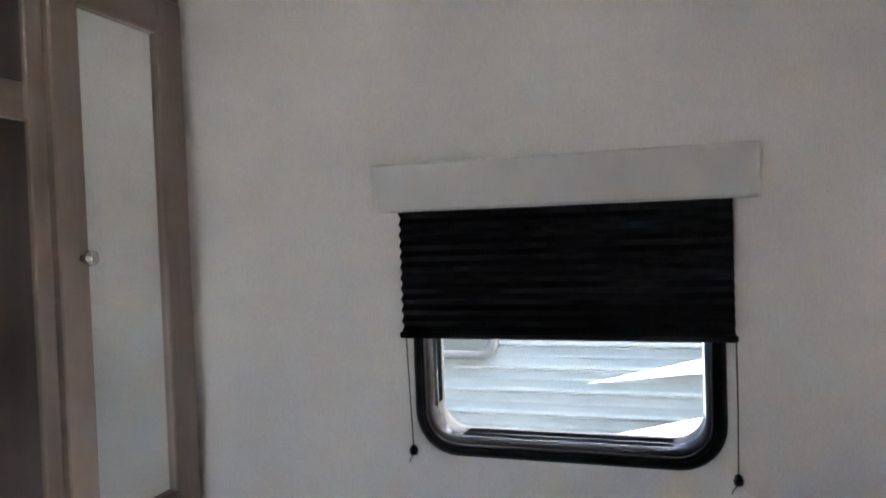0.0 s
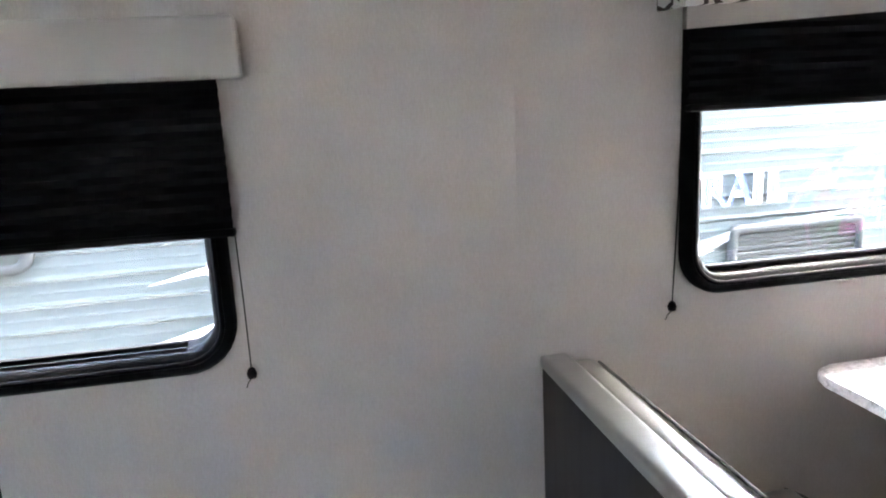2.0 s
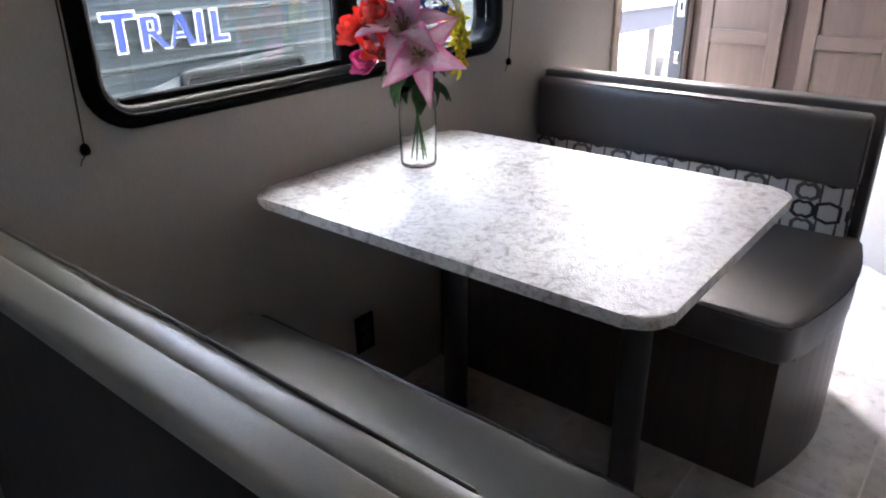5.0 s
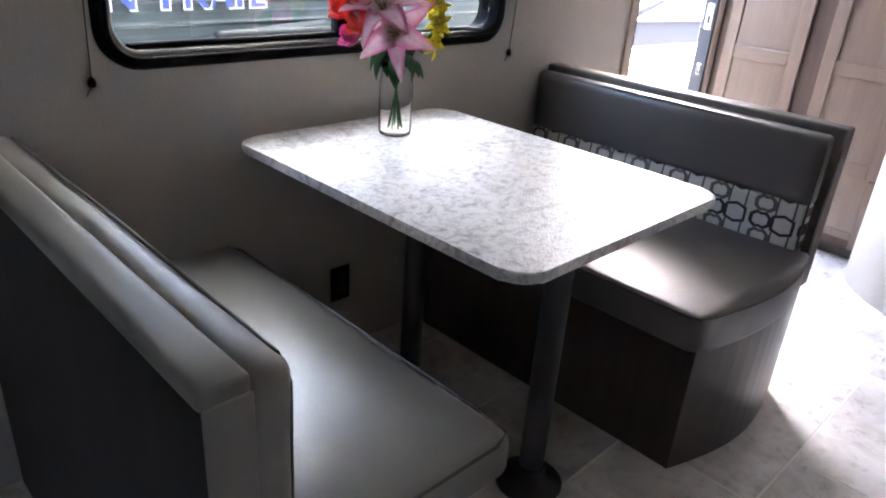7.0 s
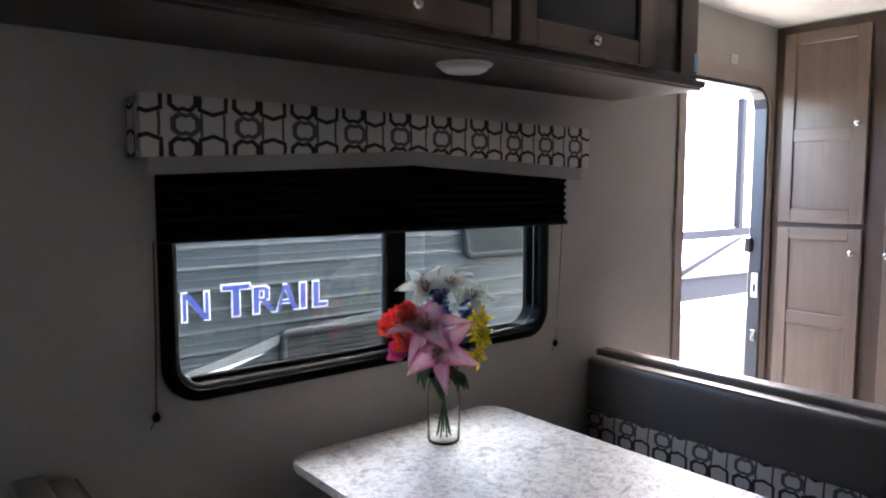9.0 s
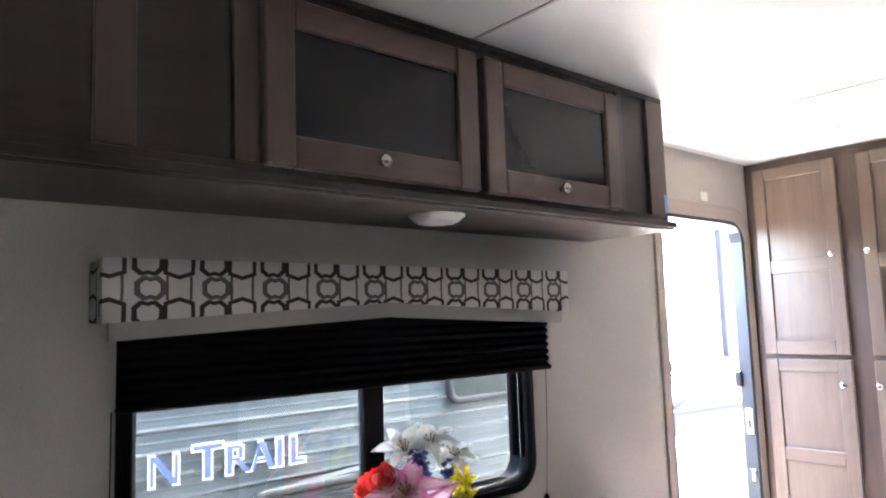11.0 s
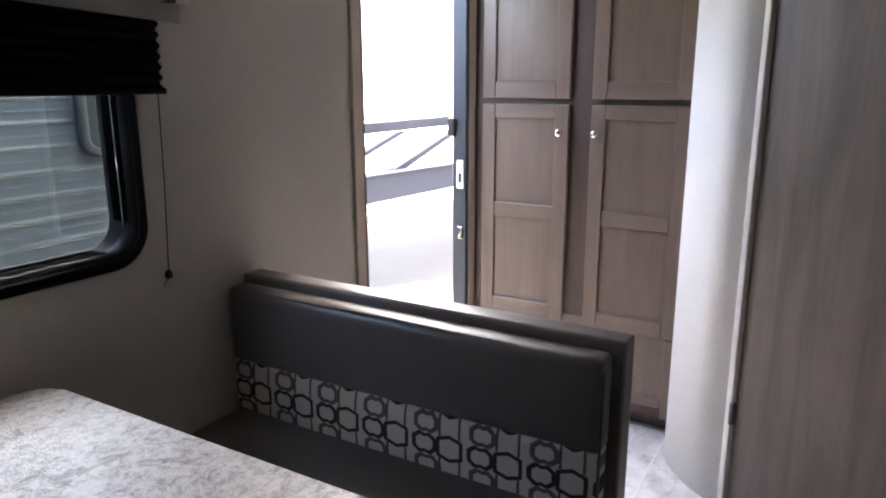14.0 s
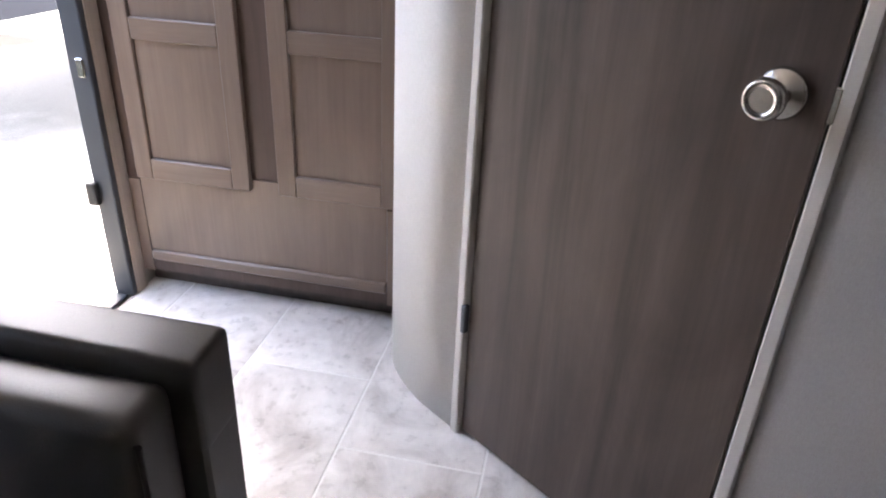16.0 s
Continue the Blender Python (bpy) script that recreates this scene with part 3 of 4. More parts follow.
part("door_frame", ring(bmesh.new(), [p for p in o], [p for p in i], W - 0.009, W - 0.0005, 0.002), M_TRIM, ent, "beige casing with rounded corner")
part("jamb", B(3.494, 3.530, W - 0.004, WB, 0.0, 1.72, bevel=0.003), M_METAL, ent, "grey metal latch jamb")
part("jamb_corner", slab(bmesh.new(), [(3.494, 1.70), (3.528, 1.72), (3.515, 1.765), (3.47, 1.800), (3.40, 1.812), (3.40, 1.775), (3.45, 1.768), (3.48, 1.742)], W - 0.003, WB, "xz"), M_METAL, ent, "grey metal corner")
part("jamb_head", B(2.85, 3.40, W - 0.002, WB + 0.01, 1.775, 1.790), M_METAL, ent)
part("strike_plate", B(3.486, 3.4945, W + 0.004, W + 0.034, 0.86, 0.97, bevel=0.003), M_WHITE, ent, "pale strike plate")
part("strike_slot", B(3.4845, 3.4875, W + 0.012, W + 0.024, 0.885, 0.92), M_RUBBER, ent)
part("strike_plate", B(3.487, 3.4945, W + 0.008, W + 0.030, 0.66, 0.71, bevel=0.003), M_CHROME, ent, "small metal strike plate")
part("bumper", B(3.470, 3.4945, WB - 0.02, WB + 0.012, 1.06, 1.13, bevel=0.008, seg=2), M_RUBBER, ent, "black bumper")
part("bumper", B(3.470, 3.4945, WB - 0.02, WB + 0.012, 0.30, 0.37, bevel=0.008, seg=2), M_RUBBER, ent, "black bumper")
part("threshold", B(2.850, 3.494, W + 0.012, WB + 0.05, -0.035, 0.006, bevel=0.004), M_METAL, ent, "grey metal threshold")
sp = thing("wall_plate", "small white plate above the entry doorway", "wall plate", at=(3.195, W, 1.88))
part("plate", B(3.170, 3.220, W - 0.006, W - 0.0005, 1.862, 1.900, bevel=0.002), M_WHITE, sp)
part("button", B(3.180, 3.192, W - 0.010, W - 0.006, 1.872, 1.890, bevel=0.001), M_WHITE, sp)
part("button", B(3.198, 3.210, W - 0.010, W - 0.006, 1.872, 1.890, bevel=0.001), M_WHITE, sp)


def outlet(label, x, z, w=0.066, h=0.108):
    t = thing("power_outlet", label, "outlet", at=(x, W, z))
    part("cover_plate", B(x - w / 2, x + w / 2, W - 0.007, W - 0.0005, z - h / 2, z + h / 2, bevel=0.003, seg=2), M_BLACK, t)
    for dz in (-0.021, 0.021):
        part("socket", B(x - 0.017, x + 0.017, W - 0.010, W - 0.007, z + dz - 0.014, z + dz + 0.014, bevel=0.002), M_STEEL, t)
    part("screw", lathe([(0.0035, 0), (0.003, 0.002), (0.001, 0.0025)], 10, Matrix.Translation((x, W - 0.007, z)) @ pose(0, 0, 0, 90)), M_CHROME, t, "small bright screw")
    return t


outlet("black power outlet on the wall under the table", 1.466, 0.228)
outlet("black power outlet under the small window", -0.395, 0.690)

# ---- pantry ----
PX = 3.57


def shaker(parent, y0, y1, z0, z1, x, rails, knob, mat=None):
    """A door facing -x with stiles, rails and recessed panels. rails: heights of its middle rails."""
    mat = mat or M_WOOD
    d = part("door", slab(bmesh.new(), [(y0 + 0.05, z0 + 0.05), (y1 - 0.05, z0 + 0.05), (y1 - 0.05, z1 - 0.05), (y0 + 0.05, z1 - 0.05)], x - 0.009, x - 0.002, "yz"), mat, parent, "shaker door with two recessed panels")
    for a, b in ((y0, y0 + 0.052), (y1 - 0.052, y1)):
        part("stile", B(x - 0.020, x - 0.001, a, b, z0, z1, bevel=0.0025), mat, d)
    for a, b in ((z0, z0 + 0.060), (z1 - 0.050, z1), *[(r - 0.028, r + 0.028) for r in rails]):
        part("rail", B(x - 0.0195, x - 0.001, y0 + 0.052, y1 - 0.052, a, b, bevel=0.0025), M_WOOD_Y, d)
    ky, kz = knob
    part("knob", lathe([(0.006, 0), (0.006, 0.008), (0.012, 0.012), (0.0145, 0.019), (0.0125, 0.026), (0.005, 0.029)], 20,
                       Matrix.Translation((x - 0.020, ky, kz)) @ pose(0, 0, 0, 0, -90)), M_KNOB, d, "round pearly metal knob", True)
    return d


pan = thing("pantry_cabinet", "tall dark-stained maple pantry with four shaker doors", "cabinet", at=(PX, 0.95, 0))
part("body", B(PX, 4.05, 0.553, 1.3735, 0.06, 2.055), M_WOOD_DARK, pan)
part("lower_panel", B(PX - 0.006, PX - 0.0005, 0.60, 1.330, 0.135, 0.40), M_WOOD, pan)
part("side_stile", B(PX - 0.008, PX - 0.0005, 0.553, 0.598, 0.06, 0.36, bevel=0.001), M_WOOD, pan)
part("side_stile", B(PX - 0.008, PX - 0.0005, 1.332, 1.3725, 0.06, 0.36, bevel=0.001), M_WOOD, pan)
part("base_moulding", B(PX - 0.014, PX - 0.0005, 0.60, 1.330, 0.100, 0.134, bevel=0.004), M_WOOD_Y, pan)
part("kick_board", B(PX + 0.045, PX + 0.10, 0.555, 1.3725, 0.0, 0.06), M_DARKWOOD, pan)
for y0, y1, ky in ((0.985, 1.330, 1.016), (0.560, 0.903, 0.884)):
    shaker(pan, y0, y1, 1.203, 2.018, PX, (1.580,), (ky, 1.618))
    shaker(pan, y0, y1, 0.370, 1.182, PX, (0.783,), (ky, 1.084))
for z in (0.46, 1.10, 1.30, 1.92):
    part("hinge", B(PX - 0.016, PX - 0.001, 0.5515, 0.5590, z - 0.025, z + 0.025, bevel=0.001), M_CHROME, pan, "small brass hinge")

# ---- overhead cabinet ----
OY, OX0, OX1 = 1.048, 0.50, 2.355
oh = thing("overhead_cabinet", "dark-stained wooden overhead cabinet with smoked glass doors", "cabinet", at=(1.4, 1.2, 1.66))
# body, underside, lip and rails have their shade in the wood colour
part("body", B(OX0, OX1, OY, W - 0.001, 1.672, 2.055), M_WOOD_X_SHADED, oh)
part("underside", B(OX0 - 0.005, OX1 + 0.03, OY - 0.012, W - 0.001, 1.648, 1.671, bevel=0.003), M_WOOD_X_SHADED, oh)
part("lip", B(OX0 - 0.008, OX1 + 0.035, OY - 0.022, OY - 0.0125, 1.654, 1.674, bevel=0.003), M_WOOD_X_SHADED, oh)
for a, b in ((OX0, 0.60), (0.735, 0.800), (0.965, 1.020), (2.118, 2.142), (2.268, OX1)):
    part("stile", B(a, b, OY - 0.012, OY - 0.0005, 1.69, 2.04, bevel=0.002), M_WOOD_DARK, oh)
part("rail", B(OX0, OX1, OY - 0.0115, OY - 0.0005, 2.0405, 2.056, bevel=0.001), M_WOOD_X_SHADED, oh)
part("rail", B(OX0, OX1, OY - 0.0115, OY - 0.0005, 1.672, 1.6895, bevel=0.001), M_WOOD_X_SHADED, oh)
part("sticker", B(OX1 - 0.018, OX1 - 0.001, OY - 0.0135, OY - 0.0122, 1.70, 1.755), M_STICKER, oh, "small blue sticker")
for a, b, k in ((1.016, 1.549, 1.266), (1.573, 2.097, 1.828)):
    d = part("door", B(a + 0.06, b - 0.06, OY - 0.022, OY - 0.016, 1.745, 1.957), M_SMOKE, oh, "smoked glass cabinet door")
    for p, q in ((a, a + 0.062), (b - 0.062, b)):
        part("stile", B(p, q, OY - 0.032, OY - 0.002, 1.687, 2.014, bevel=0.004), M_WOOD_DOOR, d)
    for p, q in ((1.687, 1.748), (1.954, 2.014)):
        part("rail", B(a + 0.062, b - 0.062, OY - 0.0315, OY - 0.002, p, q, bevel=0.004), M_WOOD_DOOR_X, d)
    part("knob", lathe([(0.006, 0), (0.006, 0.008), (0.012, 0.012), (0.0145, 0.019), (0.0125, 0.026), (0.005, 0.029)], 20,
                       Matrix.Translation((k, OY - 0.032, 1.719)) @ pose(0, 0, 0, 90)), M_KNOB, d, "round pearly metal knob", True)
pl = thing("puck_light", "oval white puck light under the overhead cabinet", "light", at=(1.525, 1.150, 1.648))
part("lens", lathe([(0.045, -0.020), (0.056, -0.014), (0.060, -0.006), (0.060, 0.0)], 28, Matrix.Translation((1.525, 1.150, 1.648))), M_WHITE, pl, "", True)
part("rim", lathe([(0.066, -0.006), (0.068, -0.003), (0.068, 0.0)], 28, Matrix.Translation((1.525, 1.150, 1.648))), M_WHITE, pl, "", True)
cv = thing("ceiling_light", "round flat white ceiling light, switched off", "light", at=(3.22, 0.90, CEIL))
part("rim", lathe([(0.060, -0.010), (0.068, -0.006), (0.070, 0.0)], 28, Matrix.Translation((3.22, 0.90, CEIL))), M_WHITE, cv, "", True)
part("lens", lathe([(0.050, -0.014), (0.054, -0.010)], 28, Matrix.Translation((3.22, 0.90, CEIL))), M_WHITE, cv)

# ---- wardrobe beside the bed ----
WX = -1.062
wr = thing("wardrobe", "dark-stained wardrobe with a tall mirrored door", "wardrobe", at=(WX, 1.2, 0))
# darker wood on these two panels paints the shade inside the open bay
part("side_panel", B(-1.60, WX, 0.985, 1.003, 0.0, 2.055), M_DARKWOOD, wr)
part("back_panel", B(-1.62, -1.601, 0.30, 1.3735, 0.0, 2.055), M_DARKWOOD, wr)
part("side_panel", B(-1.60, WX, 0.30, 0.318, 0.0, 2.055), M_WOOD, wr)
part("body", B(-1.60, WX, 1.004, 1.3735, 0.0, 2.055), M_WOOD, wr)
part("cross_rail", B(WX - 0.018, WX, 0.319, 0.984, 1.500, 1.562, bevel=0.002), M_WOOD_Y, wr)
part("side_stile", B(WX + 0.0005, WX + 0.012, 0.962, 0.996, 0.0, 2.05, bevel=0.002), M_WOOD, wr)
md = part("mirror_door", B(WX + 0.004, WX + 0.009, 1.062, 1.280, 0.755, 1.724), M_MIRROR, wr, "tall plain mirror")
for a, b in ((1.003, 1.068), (1.275, 1.352)):
    part("stile", B(WX + 0.001, WX + 0.021, a, b, 0.68, 1.80, bevel=0.003), M_WOOD, md)
for a, b in ((0.68, 0.765), (1.720, 1.80)):
    part("rail", B(WX + 0.001, WX + 0.0205, 1.068, 1.275, a, b, bevel=0.003), M_WOOD_Y, md)
part("knob", lathe([(0.006, 0), (0.006, 0.008), (0.012, 0.012), (0.0145, 0.019), (0.0125, 0.026), (0.005, 0.029)], 20,
                   Matrix.Translation((WX + 0.021, 1.050, 1.264)) @ pose(0, 0, 0, 0, 90)), M_KNOB, md, "round pearly metal knob", True)

# ---- dinette ----
Y0, Y1 = 0.405, 1.366


def bench_base(pts, z1, parent):
    part("base_panel", slab(bmesh.new(), pts, 0.0, z1), M_DARKWOOD, parent, "dark wood-print base")


def rounded_end(x0, x1, y0, y1, r):
    """A plan outline whose two corners at y0 are rounded."""
    return outline(x0, x1, y0, y1, (r, r, 0.001, 0.001))


b1 = thing("dinette_bench", "grey leatherette dinette bench against the window wall", "bench", "benches at the table", at=(0.85, 0.9, 0))
part("back_board", B(0.588, 0.636, Y0 - 0.008, Y1, 0.0, 0.779, bevel=0.003), M_BOARD_SHADED, b1, "dark wood-print back board with shade in its colour")
part("top_roll", pad(0.584, 0.640, Y0 - 0.009, Y1 + 0.004, 0.778, 0.803, 0.007, 0.003, "z"), M_VINYL, b1, "padded grey top edge", True)
part("end_panel", B(0.586, 0.639, Y0 - 0.0125, Y0 - 0.0085, 0.0, 0.785, bevel=0.0015), M_VINYL, b1, "grey leatherette end facing")
part("back_cushion", pad(0.637, 0.692, Y0, Y1, 0.44, 0.792, 0.018, 0.010, "x", 0.007), M_VINYL, b1, "padded grey back cushion", True)
part("seat_cushion", pad(0.690, 1.116, Y0 + 0.02, Y1 - 0.03, 0.375, 0.466, 0.024, 0.014, "z", 0.003), M_VINYL, b1, "padded grey seat cushion", True)
part("piping", tube(bmesh.new(), [(0.690, Y0 + 0.012, 0.50), (0.692, Y0 + 0.010, 0.76), (0.690, Y0 + 0.03, 0.786), (0.690, 0.9, 0.793), (0.690, Y1 - 0.03, 0.788)], 0.003), M_PIPING, b1)
part("piping", tube(bmesh.new(), [(0.72, Y0 + 0.022, 0.462), (1.07, Y0 + 0.022, 0.458), (1.108, Y0 + 0.035, 0.458), (1.116, 0.52, 0.458), (1.116, Y1 - 0.07, 0.458), (1.098, Y1 - 0.034, 0.458)], 0.0032), M_PIPING, b1)
bench_base(rounded_end(0.637, 1.07, Y0 + 0.03, Y1 - 0.002, 0.10), 0.372, b1)

b2 = thing("dinette_bench", "grey leatherette dinette bench with trellis-print lower back", "bench", "benches at the table", at=(2.1, 0.9, 0))
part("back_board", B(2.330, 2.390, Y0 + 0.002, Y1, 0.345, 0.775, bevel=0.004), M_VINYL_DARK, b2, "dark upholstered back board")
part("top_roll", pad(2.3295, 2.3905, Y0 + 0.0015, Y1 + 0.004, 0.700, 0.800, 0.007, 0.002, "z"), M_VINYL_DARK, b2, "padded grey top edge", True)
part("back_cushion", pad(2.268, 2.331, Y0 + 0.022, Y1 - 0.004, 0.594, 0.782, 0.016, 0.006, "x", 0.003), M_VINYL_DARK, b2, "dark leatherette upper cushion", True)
part("back_band", pad(2.272, 2.331, Y0 + 0.026, Y1 - 0.006, 0.446, 0.600, 0.010, 0.005, "x", 0.002), M_STRIPE_Y, b2, "trellis-print fabric band", True)
part("piping", tube(bmesh.new(), [(2.278, Y0 + 0.026, 0.48), (2.276, Y0 + 0.024, 0.755), (2.278, Y0 + 0.045, 0.776), (2.272, 0.9, 0.780), (2.278, Y1 - 0.03, 0.776)], 0.003), M_PIPING, b2)
seat = bmesh.new()
slab(seat, [(1.740, Y0 - 0.006), *[(1.755 + 0.545 * k / 12, Y0 - 0.008 - 0.040 * math.sin(math.pi * k / 12)) for k in range(13)], (2.300, Y1 - 0.01), (1.706, Y1 - 0.01), (1.706, Y0 + 0.022), (1.718, Y0 + 0.002)], 0.375, 0.470)
bmesh.ops.bevel(seat, geom=[e for e in seat.edges if abs(e.verts[0].co.z - e.verts[1].co.z) < 1e-5], offset=0.018, segments=3, affect="EDGES", profile=0.5)
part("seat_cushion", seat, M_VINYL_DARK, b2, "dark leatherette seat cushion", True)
part("piping", tube(bmesh.new(), [(1.709, Y1 - 0.03, 0.462), (1.709, Y0 + 0.033, 0.462), (1.721, Y0 + 0.006, 0.462), *[(1.757 + 0.515 * k / 10, Y0 - 0.009 - 0.039 * math.sin(math.pi * (k / 10) * 0.95), 0.462) for k in range(11)]], 0.0032), M_PIPING, b2)
end = [(1.780 + 0.553 * k / 12, 0.430 - 0.050 * math.sin(math.pi * k / 12) - 0.025 * k / 12) for k in range(13)]
bench_base(end + [(2.333, Y1 - 0.002), (1.780, Y1 - 0.002)], 0.372, b2)

tb = thing("dinette_table", "stone-print laminate table on two black steel posts", "table", at=(1.45, 0.9, 0))
top = bmesh.new()
slab(top, outline(1.134, 1.800, 0.463, 1.336, 0.050), 0.699, 0.720)
bmesh.ops.bevel(top, geom=[e for e in top.edges if abs(e.verts[0].co.z - e.verts[1].co.z) < 1e-5], offset=0.007, segments=3, affect="EDGES", profile=0.5)
part("tabletop", top, M_TABLE, tb)
for lx, y in ((1.478, 0.630), (1.500, 1.090)):
    leg = part("leg", lathe([(0.029, 0.0), (0.029, 0.690)], 24, Matrix.Translation((lx, y, 0))), M_STEEL, tb, "black steel tube post", True)
    part("floor_socket", lathe([(0.080, 0.0), (0.080, 0.006), (0.040, 0.018), (0.034, 0.05), (0.030, 0.055)], 28, Matrix.Translation((lx, y, 0))), M_STEEL, leg, "black floor socket", True)
    part("top_socket", lathe([(0.034, 0.646), (0.045, 0.674), (0.080, 0.686), (0.080, 0.6970)], 28, Matrix.Translation((lx, y, 0))), M_STEEL, leg, "black top socket", True)

# ---- vase with silk flowers ----
VX, VY, VZ = 1.492, 1.185, 0.7205
vase = thing("glass_vase", "clear glass cylinder vase on the table", "vase", at=(VX, VY, VZ))
prof = [(0.001, 0.0), (0.037, 0.0), (0.040, 0.003), (0.041, 0.012), (0.041, 0.118), (0.038, 0.140), (0.0355, 0.158), (0.0370, 0.178), (0.0358, 0.179), (0.0343, 0.158), (0.0368, 0.140), (0.0398, 0.118), (0.0398, 0.012), (0.036, 0.007), (0.001, 0.006)]
part("body", lathe(prof, 32, Matrix.Translation((VX, VY, VZ))), M_GLASS, vase, "", True).visible_shadow = False
bq = thing("flower_bouquet", "silk lilies, red roses, white, blue and yellow flowers", "flowers", at=(VX, VY, VZ + 0.012))


def petal(bm, m, length, width, curl, droop=0.0, ruffle=0.0, n=8, blunt=0.75):
    """A petal along +x that rises and curls back; m places it."""
    lay = bm.loops.layers.uv.get("petal") or bm.loops.layers.uv.new("petal")
    rows, place = [], {}
    for i in range(n + 1):
        s = i / n
        w = width * math.sin(math.pi * min(0.98, 0.08 + 0.92 * s)) ** blunt * (1 - 0.25 * s)
        z = curl * math.sin(s * 2.2) * length - droop * s ** 2.5 * length
        row = []
        for k in (-1, -0.5, 0, 0.5, 1):
            v = bm.verts.new(m @ Vector((s * length, k * w / 2, z - (1 - abs(k)) * 0.16 * w + ruffle * math.sin(9 * s + 2 * k + 40 * m.translation.x))))
            place[v] = (s, 0.5 + 0.5 * k)
            row.append(v)
        rows.append(row)
    for a, b in zip(rows, rows[1:]):
        for k in range(4):
            for loop in bm.faces.new((a[k], a[k + 1], b[k + 1], b[k])).loops:
                loop[lay].uv = place[loop.vert]


def thicken(bm, t=0.0006):
    bmesh.ops.solidify(bm, geom=bm.faces[:], thickness=t)
    return bm


def facing(at, toward):
    """A pose at a point whose z axis points along toward."""
    return Matrix.Translation(at) @ Vector(toward).to_track_quat("Z", "Y").to_matrix().to_4x4()


def lily(at, toward, size, mat, name="lily", turn=0.0):
    bm, m = bmesh.new(), facing(at, toward)
    for i in range(6):
        petal(bm, m @ pose(0, 0, 0.004 * (i % 2), 0, 0, 60 * i + turn) @ pose(0, 0, 0, 0, 0 - 34 - 8 * (i % 2)), size * (1.0 if i % 2 else 1.08), size * (0.70 if i % 2 else 0.54), 0.26, 0.70, 0.0052)
    f = part(name, thicken(bm), mat, bq, "", True)
    for i in range(6):
        a = radians(60 * i + 20)
        tip = m @ Vector((0.012 * math.cos(a), 0.012 * math.sin(a), size * 0.5))
        st = tube(bmesh.new(), [m @ Vector((0, 0, 0)), tip], 0.0011, 5)
        box(st, tip.x - 0.0022, tip.x + 0.0022, tip.y - 0.0014, tip.y + 0.0014, tip.z - 0.0014, tip.z + 0.0014)
        part("stamen", st, M_STAMEN, f, "brown-tipped stamen")
    return f


def rose(at, toward, size, mat, name="rose"):
    bm, m = bmesh.new(), facing(at, toward)
    for layer, (n, tilt, droop) in enumerate(((3, -92, -0.10), (4, -88, 0.02), (4, -80, 0.16), (5, -70, 0.36))):
        for i in range(n):
            petal(bm, m @ pose(0, 0, 0.002 * (3 - layer), 0, 0, 360 / n * i + 31 * layer) @ pose(0.004 + 0.002 * layer, 0, 0, 0, tilt), size * (1.05 - 0.06 * layer), size * 0.95, -0.26, droop, 0.0016, 8, 0.5)
    f = part(name, thicken(bm), mat, bq, "", True)
    cup = bmesh.new()
    for i in range(5):
        petal(cup, m @ pose(0, 0, -0.001, 0, 0, 72 * i) @ pose(0.007, 0, 0, 0, -62), size * 0.6, size * 0.28, -0.2, 0.5)
    part("calyx", thicken(cup), M_LEAF, f, "green calyx", True)
    return f


def sprig(at, mat, name, n, size, seed, spread=0.02):
    rnd, bm = random.Random(seed), bmesh.new()
    for i in range(n):
        p = Vector(at) + Vector((rnd.uniform(-1, 1) * spread, rnd.uniform(-1, 1) * spread, rnd.uniform(-1.6, 1.6) * spread))
        m = Matrix.Translation(p) @ Euler((rnd.uniform(-1, 1), rnd.uniform(-1, 1), rnd.uniform(0, 6.3))).to_matrix().to_4x4()
        for k in range(5):
            petal(bm, m @ pose(0, 0, 0, 0, 0, 72 * k) @ pose(0, 0, 0, 0, -25), size, size * 0.6, 0.2, 0.3, 0, 3)
    return part(name, thicken(bm, 0.0005), mat, bq, "", True)


VW = Vector((-0.72, -0.62, 0.25))
lily((1.440, 1.130, 0.972), VW, 0.090, M_PINK, turn=40)
lily((1.410, 1.142, 1.014), VW + Vector((-0.1, 0, 0.75)), 0.088, M_PINK, turn=15)
rose((1.412, 1.250, 0.945), (-0.8, -0.1, 0.55), 0.034, M_MAGENTA, "pink_bud")
lily((1.462, 1.215, 1.092), VW + Vector((0, 0, 0.9)), 0.070, M_PALE, "white_lily", 10)
lily((1.556, 1.160, 1.072), VW + Vector((0.5, 0, 0.7)), 0.056, M_PALE, "white_lily", 33)
lily((1.508, 1.180, 1.100), (-0.4, -0.4, 1.2), 0.068, M_PALE, "white_lily", 50)
rose((1.405, 1.262, 1.008), (-0.85, 0.15, 0.50), 0.043, M_RED)
rose((1.380, 1.190, 1.036), (-0.45, -0.45, 0.85), 0.044, M_RED)
rose((1.398, 1.200, 0.990), (-0.75, -0.45, 0.40), 0.044, M_RED)
sprig((1.444, 1.146, 1.078), M_BLUE, "blue_sprig", 30, 0.014, 3, 0.021)
sprig((1.517, 1.137, 1.058), M_BLUE, "blue_sprig", 18, 0.011, 4, 0.014)
for k, (x, y, z) in enumerate(((1.572, 1.150, 1.028), (1.556, 1.126, 0.991), (1.520, 1.106, 0.951), (1.545, 1.125, 1.004), (1.538, 1.112, 0.972), (1.566, 1.138, 1.010))):
    lily((x, y, z), (-0.5 + 0.25 * k, -0.8, 0.2 - 0.1 * k), 0.034, M_YELLOW, "yellow_flower", 20 * k)
rnd = random.Random(11)
